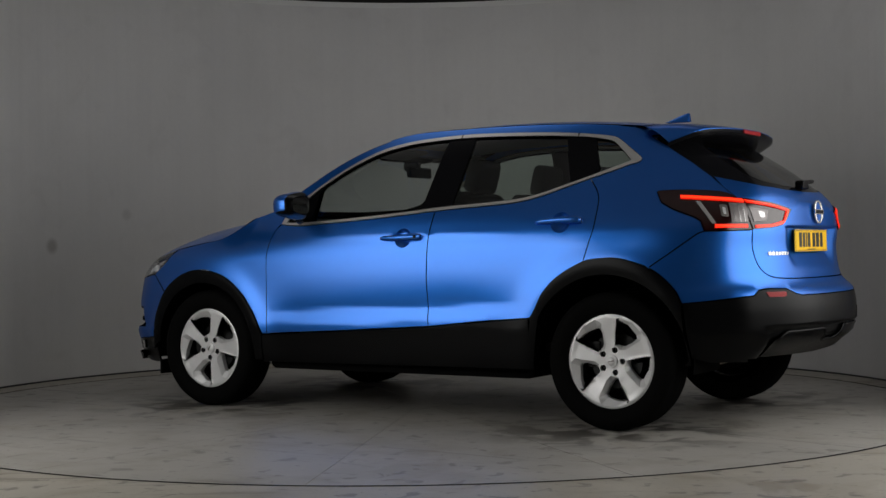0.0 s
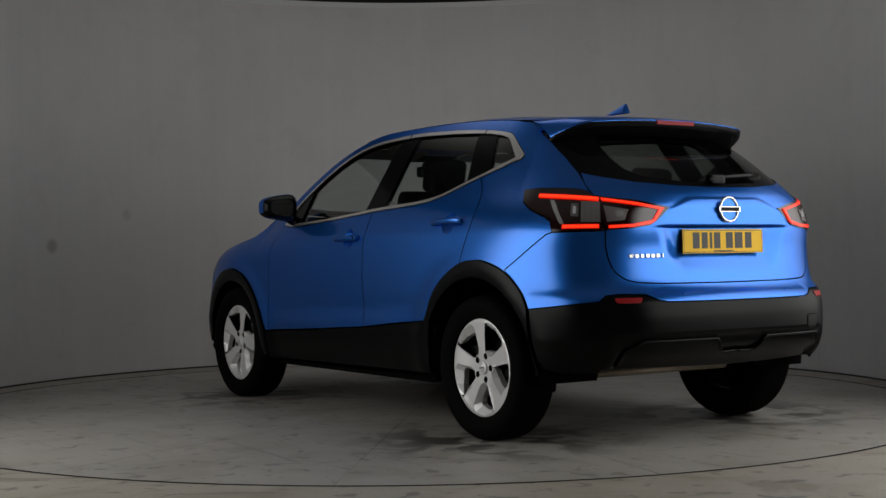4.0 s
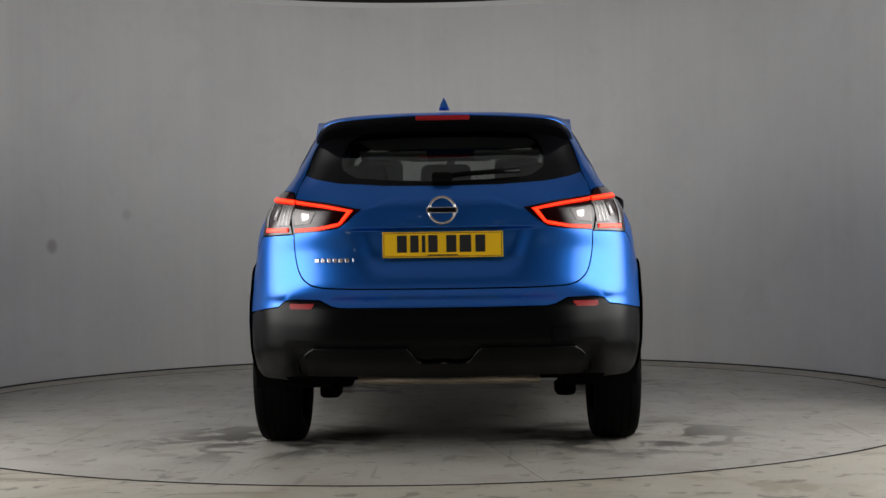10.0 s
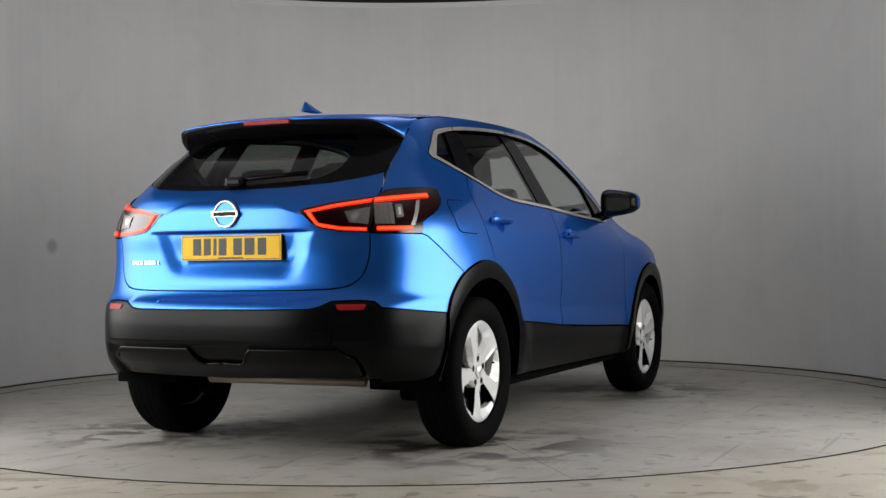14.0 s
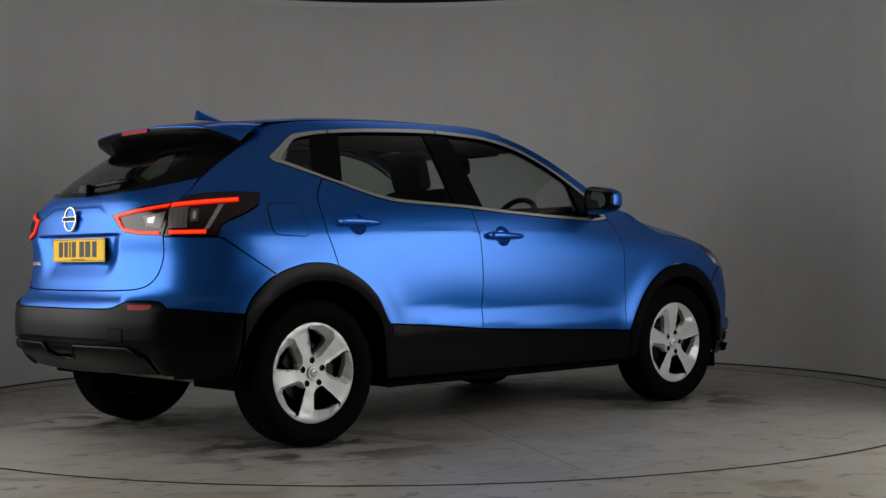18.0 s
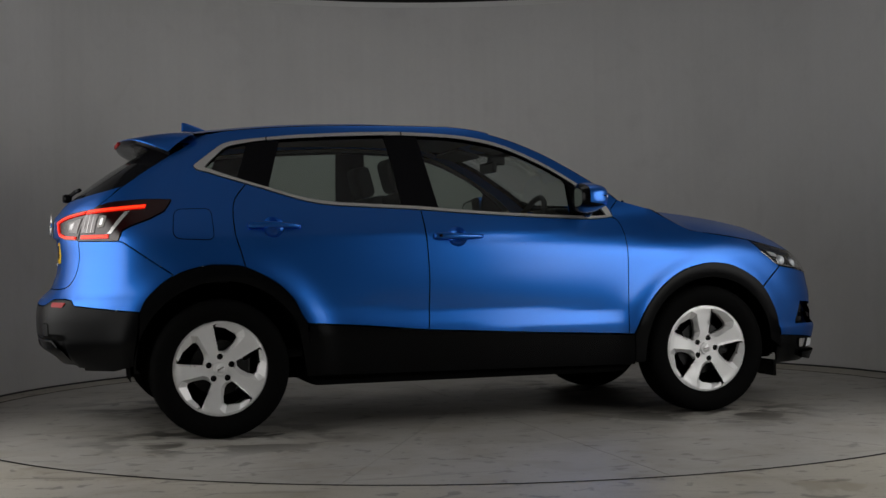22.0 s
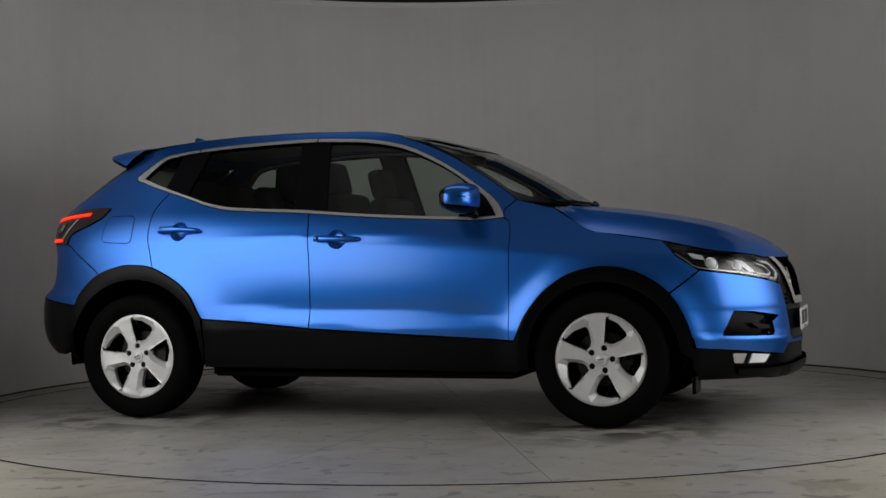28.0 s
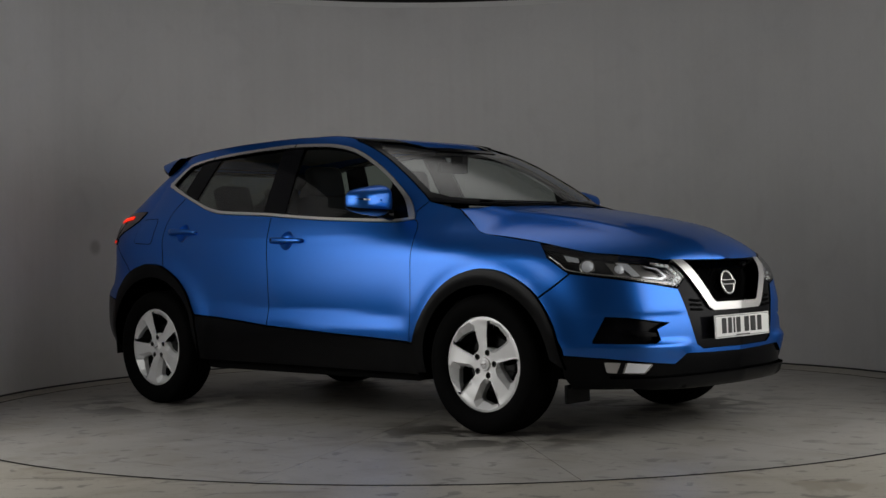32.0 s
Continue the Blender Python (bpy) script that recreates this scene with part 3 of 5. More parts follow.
HOOD_Z = curve([2.25, 2.40, 2.668, 2.829, 2.989, 3.15, 3.31, 3.405, 3.47, 3.525], [1.152, 1.142, 1.116, 1.091, 1.062, 1.026, 0.968, 0.918, 0.870, 0.825])
HOOD_RIM = [shell(np.array([p]), np.array([z]), 1)[0] for p, z in (X(2.30, 1.135), X(2.387, 1.116), X(2.485, 1.055), X(2.595, 0.992), X(2.715, 0.973), X(2.95, 0.936), X(3.05, 0.914),
            X(3.15, 0.891), YF(0.70, 0.877), YF(0.60, 0.864), YF(0.50, 0.851), YF(0.42, 0.839), YF(0.25, 0.834), YF(0.12, 0.832), YF(0.03, 0.830))]
HOOD_Y = curve([p[0] for p in HOOD_RIM], [p[1] for p in HOOD_RIM])
HOOD_E = curve([p[0] for p in HOOD_RIM], [p[2] for p in HOOD_RIM])


def hood_f(x, y):
    x, y = np.asarray(x, float), np.asarray(y, float)
    k = np.clip(np.abs(y) / HOOD_Y(x), 0, 1.1)
    rib = 0.006 * np.exp(-((np.abs(y) - (0.50 - 0.12 * (x - 2.4))) / 0.05)**2) * (1 - sstep(3.1, 3.4, x))
    return np.c_[x, y, HOOD_Z(x) - (HOOD_Z(x) - HOOD_E(x)) * k**2.6 + rib]


UP = lambda p: np.c_[p[:, 0] - 0.3, p[:, 1], p[:, 2] - 1]
ROOFS, SCREENS, HOODS = (with_normals(k, UP) for k in (roof_f, screen_f, hood_f))


def screen_edge(zs):
    """Where the A-pillar meets the windscreen, as shell parameters."""
    out = []
    for z in zs:
        lo, hi = 1.0, 2.9
        for _ in range(24):
            m = (lo + hi) / 2
            p = shell(np.array([m]), np.array([z]), 1)[0]
            if p[0] < screen_f(p[1:2], np.array([z]))[0, 0]:
                lo = m
            else:
                hi = m
        out.append((lo, z))
    return out


# ---- the car: panels ----
car = tagged(new("car"), "blue metallic five-door crossover car parked on a turntable", "car")
AXIS = Vector((-CX, -CY, 0))


def carpart(*a, **k):
    ob = panel(*a, **k)
    if ob.parent == car:
        ob.location = AXIS
    return ob


def fixed(name, data, mat=None, parent=None, label="", smooth=False):
    ob = part(name, data, mat, parent or car, label, smooth)
    if ob.parent == car:
        ob.location = AXIS
    return ob


def arc(cx, cz, r, a0, a1, n=24):
    return [(cx + r * math.cos(radians(a0 + (a1 - a0) * i / n)), cz + r * math.sin(radians(a0 + (a1 - a0) * i / n))) for i in range(n + 1)]


REAR_ARCH = crv((0.432, 0.555), (0.405, 0.60), (0.356, 0.688), (0.268, 0.769), (0.128, 0.840), (0.018, 0.856), (-0.085, 0.850), (-0.235, 0.800), (-0.345, 0.705), (-0.385, 0.634))
FRONT_ARCH = crv((3.105, 0.402), (3.075, 0.535), (3.0, 0.665), (2.915, 0.740), (2.799, 0.795), (2.682, 0.812), (2.594, 0.803), (2.476, 0.766), (2.357, 0.680), (2.266, 0.565), (2.205, 0.44))
FA = [X(x, z) for x, z in FRONT_ARCH]
RA = [X(x, z) for x, z in REAR_ARCH]
GAP_C = crv((0.163, 1.264), (0.098, 1.182), (0.081, 1.107), (0.086, 1.003), (0.106, 0.928), (0.128, 0.842))
GAP_B = crv((1.050, 1.120), (1.063, 0.984), (1.070, 0.866), (1.074, 0.748), (1.069, 0.572), (1.064, 0.502))
GAP_A = crv((2.135, 1.072), (2.167, 1.043), (2.181, 0.962), (2.181, 0.727), (2.176, 0.441))
TRIM_LOW = crv((-0.086, 1.345), (-0.07, 1.334), (-0.035, 1.326), (0.039, 1.300), (0.163, 1.261), (0.286, 1.222), (0.409, 1.182), (0.531, 1.155), (0.651, 1.143), (0.949, 1.126), (1.068, 1.118), (1.246, 1.103), (1.542, 1.082), (1.837, 1.067), (2.014, 1.061), (2.135, 1.072))
TRIM_TOP = crv((-0.086, 1.345), (-0.085, 1.362), (-0.025, 1.408), (0.04, 1.456), (0.085, 1.478), (0.165, 1.492), (0.275, 1.505), (0.476, 1.522), (0.782, 1.536), (1.0, 1.539), (1.242, 1.528), (1.395, 1.511), (1.548, 1.475), (1.698, 1.412), (1.847, 1.330), (1.992, 1.234), (2.078, 1.165), (2.120, 1.108), (2.135, 1.072))
IN_LOW = crv((-0.038, 1.349), (-0.018, 1.340), (0.054, 1.314), (0.165, 1.275), (0.287, 1.236), (0.412, 1.196), (0.531, 1.171), (0.651, 1.159), (0.949, 1.142), (1.068, 1.134), (1.246, 1.118), (1.542, 1.097), (1.837, 1.082), (2.014, 1.076), (2.095, 1.08))
IN_TOP = crv((-0.038, 1.349), (0.003, 1.389), (0.058, 1.439), (0.097, 1.459), (0.163, 1.473), (0.26, 1.487), (0.478, 1.504), (0.782, 1.517), (1, 1.52), (1.242, 1.51), (1.395, 1.492), (1.547, 1.456), (1.698, 1.393), (1.846, 1.312), (1.991, 1.21), (2.055, 1.145), (2.095, 1.08))


def XL(line):
    return [X(x, z) for x, z in line]


def cut(line, a, b):
    return [p for p in line if a <= p[0] <= b]


def at_x(line, x):
    P = sorted(line)
    return (x, float(np.interp(x, [p[0] for p in P], [p[1] for p in P])))


A_TOP = next(z for z in np.arange(1.53, 1.40, -0.002) if EDGE_Z(screen_edge([z])[0][0]) >= z)   # where pillar, roof and screen meet
A_EDGE = screen_edge(np.linspace(1.165, A_TOP, 12))
GAP_A, GAP_C, TRIM_LOW, TRIM_TOP, IN_LOW, IN_TOP = (XL(k) for k in (GAP_A, GAP_C, TRIM_LOW, TRIM_TOP, IN_LOW, IN_TOP))
SA, SB = X(2.135, 1.115), X(2.135, 1.072)
ROOF_LINE = [(x, float(EDGE_Z(x))) for x in np.linspace(A_EDGE[-1][0] - 0.02, -0.05, 30)]
LAMP_TOP = [X(-0.215, 1.183), X(-0.30, 1.186), X(-0.42, 1.182), X(-0.52, 1.171), YR(0.652, 1.146)]
LAMP_TOP = crv(*sorted(LAMP_TOP, reverse=True), n=5)
LAMP_LOW = [X(-0.215, 1.175), X(-0.25, 1.125), X(-0.32, 1.088), X(-0.42, 1.05), X(-0.455, 1.03), X(-0.475, 0.980)]
GATE_SIDE = [YR(0.617, 1.256), YR(0.645, 1.20), YR(0.653, 1.142), YR(0.653, 1.06), YR(0.652, 0.984)]
GATE_LOW = crv(YR(0.652, 0.984), YR(0.648, 0.90), YR(0.632, 0.825), YR(0.60, 0.778), YR(0.54, 0.752), YR(0.40, 0.744), YR(0.2, 0.742), (XR - LR, 0.741), n=6)
D_EDGE = [YR(0.572, 1.475), YR(0.585, 1.42), YR(0.607, 1.33), YR(0.622, 1.256)]
BUMP_EDGE = [X(-0.385, 0.634), X(-0.50, 0.645), X(-0.64, 0.662), YR(0.72, 0.668), YR(0.69, 0.694), YR(0.64, 0.700), YR(0.53, 0.697), YR(0.48, 0.672), YR(0.44, 0.664), YR(0.2, 0.662), (XR - LR, 0.662)]

def cup(x0, z0):
    """Outline of the round hollow behind a door handle."""
    return [(x0 + 0.125 + 0.053 * math.cos(a), z0 - 0.004 + 0.053 * math.sin(a)) for a in np.linspace(0, 2 * math.pi, 37)[:-1]]


for k in (-1, 1):
    S = SIDE[k]
    # body side: pillars, roof rail and rear quarter in one
    ring = ([SA] + A_EDGE + ROOF_LINE + [X(-0.085, 1.531), X(-0.13, 1.521), X(-0.18, 1.506), X(-0.225, 1.491)] + D_EDGE + [YR(0.653, 1.16)] + LAMP_TOP[::-1] + LAMP_LOW + [X(-0.45, 0.972), X(-0.217, 0.806)]
            + [p for p in RA if p[0] < 0.126 and X(-0.217, 0.80)[0] < p[0]][::-1] + GAP_C[::-1] + [p for p in TRIM_LOW if p[0] < 0.16][::-1] + TRIM_TOP[1:])
    carpart("body_side", ring, S, M_PAINT, car, step=0.03)
    carpart("front_door", cut(TRIM_LOW, 1.053, 2.2) + GAP_A + [(1.6, 0.471), (1.064, 0.502)] + GAP_B[::-1], S, M_PAINT, car, holes=[cup(1.105, 0.981)])
    carpart("rear_door", cut(TRIM_LOW, 0.166, 1.047) + GAP_B + [(0.70, 0.536)] + [p for p in REAR_ARCH if p[0] > 0.13] + GAP_C[::-1], S, M_PAINT, car, holes=[cup(0.150, 1.043)])
    hood_side = [X(2.387, 1.116), X(2.485, 1.055), X(2.595, 0.992), X(2.715, 0.973), X(2.95, 0.936)]
    carpart("front_wing", [SA, SB] + GAP_A + [p for p in FA if p[0] < X(2.99, 0.67)[0]][::-1] + [X(2.996, 0.675), X(3.135, 0.785), X(3.02, 0.862)]
            + hood_side[::-1] + [A_EDGE[0]], S, M_PAINT, car, step=0.03)
    # bright window surround and panes
    carpart("window_trim", TRIM_LOW + TRIM_TOP[::-1][1:-1], S, M_BRIGHT, car, off=0.004, gap=0, holes=[IN_LOW + IN_TOP[::-1][1:-1]], lip=0.01, step=0.05, label="satin chrome window surround")
    for x in (0.288, 1.012):
        a, b = at_x(IN_TOP, x)[1] - 0.002, at_x(TRIM_TOP, x)[1] + 0.001
        carpart("trim_joint", [(x - 0.003, a), (x + 0.003, a), (x + 0.003, b), (x - 0.003, b)], S, M_DARK, car, off=0.0055, gap=0, lip=0.003)
    qw = cut(IN_LOW, -1, 0.11) + [at_x(IN_LOW, 0.118), at_x(IN_TOP, 0.185)] + cut(IN_TOP, -1, 0.18)[::-1][:-1]
    rw = cut(IN_LOW, 0.27, 0.95) + [at_x(IN_LOW, 0.957), at_x(IN_TOP, 0.918)] + cut(IN_TOP, 0.335, 0.91)[::-1]
    fw = [at_x(IN_LOW, 1.150)] + cut(IN_LOW, 1.16, 1.90) + [(1.90, 1.265)] + cut(IN_TOP, 1.075, 1.895)[::-1]
    rim = IN_LOW + IN_TOP[::-1][1:-1]
    carpart("window_frame", rim, S, M_GLOSS, car, off=-0.006, gap=0.0, holes=[qw, rw, fw], step=0.06, lip=0.02, label="gloss black window pillars")
    for nm, pl in (("quarter_window", qw), ("rear_window", rw), ("front_window", fw)):
        carpart(nm, pl, S, M_GLASS, car, off=-0.010, gap=-0.004, lip=0, step=0.06)
    # dark plastic along the foot
    inner = arc(0.012, 0.35, 0.425, -12, 195, 30)
    band = [(x, z) for x, z in REAR_ARCH] + [(-0.395, 0.50), (-0.41, 0.36), (-0.385, 0.34)]
    poly = [X(x, z) for x, z in band] + [X(x, z) for x, z in inner[::-1] if x < 0.40 and z > 0.30] + [(0.43, 0.30), (0.445, 0.42)]
    carpart("rear_arch_trim", poly, S, M_PLASTIC, car, off=0.012, step=0.03, lip=0.03)
    inner = arc(2.66, 0.35, 0.385, 5, 185, 30)
    band = FRONT_ARCH[::-1]
    poly = [X(x, z) for x, z in [(2.215, 0.29)] + band + [(3.12, 0.33)]] + [X(x, z) for x, z in inner if z > 0.3] + [X(2.275, 0.29)]
    carpart("front_arch_trim", poly, S, M_PLASTIC, car, off=0.012, step=0.03, lip=0.03)
    carpart("sill", [(0.43, 0.29), X(2.22, 0.275), X(2.205, 0.437), X(2.176, 0.438), (1.6, 0.468), (1.064, 0.499), (0.70, 0.533), (0.44, 0.552)], S, M_PLASTIC, car, off=0.006)
    # fuel flap on the right only
    if k < 0:
        flap = rounded([X(-0.217, 0.988), X(-0.205, 1.134), X(-0.025, 1.136), X(-0.017, 0.978)], 0.04)
        carpart("fuel_flap_gap", flap, S, M_DARK, car, off=0.0006, gap=-0.002, lip=0.001)
        carpart("fuel_flap", flap, S, M_PAINT, car, off=0.0018, gap=0.002, lip=0.001)

# tail
glass_low = [YR(0.617, 1.256), YR(0.56, 1.232), YR(0.45, 1.208), YR(0.25, 1.192), (XR - LR, 1.188)]
half_glass = [(XR - LR, 1.48), YR(0.30, 1.478), YR(0.50, 1.47), YR(0.562, 1.468), YR(0.58, 1.42), YR(0.602, 1.33)] + glass_low
pane = [(XR - LR, 1.45), YR(0.36, 1.45), YR(0.42, 1.42), YR(0.45, 1.33), YR(0.44, 1.275), YR(0.38, 1.235), YR(0.2, 1.217), (XR - LR, 1.213)]
carpart("rear_window_surround", both(half_glass, -1), BACK, M_GLOSS, car, off=-0.004, gap=-0.008, holes=[both(pane, -1)], step=0.05, label="gloss black border of the rear window")
carpart("rear_windscreen", both(pane, -1), BACK, M_REAR_GLASS, car, off=-0.003, gap=-0.004, lip=0, step=0.06)
gate = carpart("tailgate", both(glass_low[::-1] + GATE_SIDE[1:] + GATE_LOW[1:], -1), GATE, M_PAINT, car, step=0.0125)
for k in (-1, 1):
    S = SIDE[k]
    lampin = [YR(0.345, 1.088), YR(0.50, 1.120), YR(0.651, 1.143), YR(0.651, 0.984), YR(0.54, 0.99), YR(0.455, 1.003), YR(0.41, 1.03)]
    outl = LAMP_TOP[::-1] + LAMP_LOW + [X(-0.53, 0.979), YR(0.72, 0.982), YR(0.654, 0.984)]
    lamp = carpart("tail_lamp", outl, S, M_REDLENS, car, off=0.006, lip=0.014, step=0.03, label="lit red and clear wrap-round tail lamp")
    panel("inner_lens", lampin, S, M_REDLENS, lamp, off=0.006, lip=0.014, step=0.03)
    s0, s1 = sy(0.658, 1.07, -1), sx(-0.30, 1.12)
    along = lambda f, z: (s0 + (s1 - s0) * f, z)
    clear = [along(f, 1.110 + 0.022 * f) for f in np.linspace(0, 0.24, 4)] + [along(f, 1.020) for f in np.linspace(0.24, 0, 4)]
    panel("clear_lens", clear, S, M_GREYLENS, lamp, off=0.009, gap=0.002, lip=0.004, step=0.03, label="pale grey clear lens")
    for i in range(3):
        f0 = 0.05 + 0.065 * i
        panel("lens_rib", [along(f0, 1.112), along(f0 + 0.008, 1.112), along(f0 + 0.008, 1.021), along(f0, 1.021)], S, M_SHINE, lamp, off=0.0105, gap=0, lip=0.002, step=0.03)
    panel("bulb_mirror", rounded([along(0.265, 1.104), along(0.365, 1.106), along(0.36, 1.050), along(0.265, 1.046)], 0.008), S, M_STEEL, lamp, off=0.009, gap=0, lip=0.003, step=0.03, label="bright bulb mirror")
    panel("bulb", rounded([along(0.295, 1.092), along(0.335, 1.093), along(0.333, 1.060), along(0.295, 1.058)], 0.006), S, M_SILVER, lamp, off=0.0105, gap=0, lip=0.002, step=0.03)
    panel("light_blade", [along(0.60, 1.122), along(0.665, 1.124), along(0.49, 1.014), along(0.435, 1.014)], S, M_SHINE, lamp, off=0.0095, gap=0, lip=0.003, step=0.03, label="pale slanting light blade")
    panel("reverse_lens", [YR(0.548, 1.078), YR(0.644, 1.096), YR(0.644, 1.020), YR(0.572, 1.028)], S, M_GREYLENS, lamp, off=0.009, gap=0.002, lip=0.004, step=0.03, label="pale grey clear lens")
    panel("bulb_mirror", [YR(0.575, 1.068), YR(0.610, 1.074), YR(0.606, 1.042), YR(0.580, 1.044)], S, M_SHINE, lamp, off=0.0105, gap=0, lip=0.003, step=0.03, label="bright bulb mirror")
    top = [along(f, 1.129 + 0.030 * f**0.8) for f in np.linspace(0.02, 0.86, 9)]
    low = [along(f, 1.012) for f in np.linspace(0.02, 0.46, 6)]
    bent = [YR(0.382, 1.083), YR(0.50, 1.105), YR(0.640, 1.128)], [YR(0.640, 1.113), YR(0.50, 1.091), YR(0.412, 1.076), YR(0.446, 1.030), YR(0.54, 1.012), YR(0.640, 1.007), YR(0.640, 0.993), YR(0.54, 0.998), YR(0.455, 1.012), YR(0.435, 1.022)]
    for strip in (bent[0] + bent[1], top + [(a, b - 0.019) for a, b in top[::-1]], low + [(a, b - 0.018) for a, b in low[::-1]]):
        guide = panel("light_strip", strip, S, M_LED, lamp, off=0.011, gap=0, lip=0.005, step=0.02, edge=0.012, label="glowing red light strip")
        panel("core", inset(dense(strip, 0.012), 0.0042), S, M_CORE, lamp, off=0.0125, gap=0, lip=0.001, step=0.02, edge=0.012, label="bright orange-red core of the light strip")
carpart("rear_bumper", both(GATE_LOW[::-1] + LAMP_LOW[-1:] + [X(-0.45, 0.972), X(-0.217, 0.806)] + [p for p in RA if p[0] < X(-0.217, 0.80)[0]] + BUMP_EDGE, -1), BACK, M_PAINT, car, step=0.03)
low = [X(-0.388, 0.63), X(-0.40, 0.50), X(-0.415, 0.37), X(-0.50, 0.345), X(-0.64, 0.345), YR(0.70, 0.36), YR(0.5, 0.36), (XR - LR, 0.36)]
carpart("rear_bumper_skirt", both(BUMP_EDGE[::-1] + low, -1), BUMPER, M_PLASTIC, car, step=0.022, label="dark grey textured plastic lower bumper")
for k in (-1, 1):
    carpart("reflector", rounded([YR(0.665, 0.683), YR(0.55, 0.683), YR(0.565, 0.660), YR(0.66, 0.660)], 0.008), SIDE[k], M_REFLECTOR, car, off=0.003, gap=0, lip=0.004)
cover = rounded([(XR - LR - sy(0.54, 0.57, -1), 0.575), (XR - LR - sy(0.46, 0.57, -1), 0.575), (XR - LR - sy(0.46, 0.52, -1), 0.515), (XR - LR - sy(0.54, 0.52, -1), 0.515)], 0.008)
carpart("tow_cover_gap", cover, BUMPER, M_DARK, car, off=0.001, gap=-0.003, lip=0.001)
carpart("tow_cover", cover, BUMPER, M_PLASTIC, car, off=0.003, gap=0, lip=0.002, label="black cover of the towing eye")
skid = [(XR - LR, 0.432), YR(0.10, 0.432), YR(0.155, 0.488), YR(0.30, 0.490), YR(0.56, 0.488), YR(0.62, 0.455), YR(0.63, 0.38), (XR - LR, 0.366)]
carpart("rear_valance", both(skid, -1), BUMPER, M_PLASTIC, car, off=0.014, gap=0, lip=0.02, step=0.03, label="black plastic valance with a central notch")
for k in (-1, 1):
    pts = crv((XR - LR + 0.0005, 0.434), YR(0.10, 0.434), YR(0.155, 0.484), YR(0.19, 0.489), YR(0.52, 0.489), YR(0.56, 0.484), YR(0.60, 0.455), n=4)
    P, N = BUMPER(np.array([(s - (XR - LR)) * k for s, z in pts]), np.array([z for s, z in pts]))
    fixed("ledge", mesh_of("ledge", *tube([tuple(p) for p in P + N * 0.011], 0.008, 10), M_PLASTIC, True), None, car, "rounded black edge of the rear valance")
# roof, spoiler, screen, bonnet
def roof_edge(x, i=0.003):
    return float(shell(np.array([x]), np.array([float(EDGE_Z(x))]), 1)[0, 1]) - i


def header(y):
    """x and z where the roof meets the windscreen."""
    lo, hi = 1.2, 2.0
    for _ in range(24):
        m = (lo + hi) / 2
        z = roof_f(np.array([m]), np.array([y]))[0, 2]
        lo, hi = (m, hi) if m < screen_f(np.array([y]), np.array([z]))[0, 0] else (lo, m)
    return lo, float(z)


head = [(header(y)[0], y) for y in np.linspace(0, 0.54, 9)]
xs = np.linspace(A_EDGE[-1][0], -0.07, 30)
front = [(min(x, 1.49 + 0.10 * (y / 0.54)**2), y) for x, y in head]
hr = front + [(x, roof_edge(x)) for x in xs] + [(-0.078, 0.45), (-0.087, 0.25), (-0.090, 0.0)]
carpart("roof", hr + [(x, -y) for x, y in hr[::-1]], ROOFS, M_PAINT, car, step=0.05)

band = head[::-1] + [(x, -y) for x, y in head[1:]] + [(x, -y) for x, y in front[::-1]] + front[1:]
carpart("windscreen_header", band, ROOFS, M_PAINT, car, gap=0.0, lip=0.008, step=0.04, label="blue edge of the roof above the windscreen")


def spoiler():
    """A roof spoiler: top continues the roof, blunt lip, underside back to the glass."""
    def f(u, v):
        k = np.abs(v)
        y = v * (0.53 + 0.07 * k**5)
        tip = -0.425 + 0.07 * k**2.5 + 0.15 * k**22
        zt = 1.522 - 0.022 * k**2 - 0.062 * k**22
        xr = -0.094 + 0.020 * k**2
        zr = roof_f(xr, np.clip(np.abs(y), 0, 0.572))[:, 2]
        # section: top surface, lip, underside
        t1, t2 = np.clip(u / 0.6, 0, 1), np.clip((u - 0.66) / 0.34, 0, 1)
        x = xr + (tip - xr) * t1
        z = zr + (zt - zr) * t1 + 0.010 * np.sin(math.pi * t1)
        lip = np.clip((u - 0.6) / 0.06, 0, 1)
        z = z - 0.022 * lip
        x = x + 0.004 * lip
        xe, ze = -0.225 + 0.02 * k**2, 1.435 - 0.02 * k**2
        x = x + (xe - (tip + 0.004)) * t2
        z = z + (ze - (zt - 0.022)) * t2**0.8
        return np.c_[x, y, z]
    us = np.r_[np.linspace(0, 0.6, 14), 0.611, np.linspace(0.66, 1, 8)]
    vs = np.sin(np.linspace(-math.pi / 2, math.pi / 2, 49))
    V, F = grid(f, us, vs)
    m = len(vs)
    blue = lambda q: q[0] // m < 14
    top = [q for q in F if blue(q)]
    under = [q for q in F if not blue(q)]
    ob = fixed("spoiler", mesh_of("spoiler", V, top, M_PAINT, True))
    part("underside", mesh_of("underside", V, under, M_GLOSS, True), None, ob, "black underside of the spoiler")
    bm = box(0.012, 0.245, 0.021, (-0.4245, 0, 1.508), 0.004)
    part("brake_light", bm, M_REFLECTOR, ob, "red high-level brake light")
    return ob


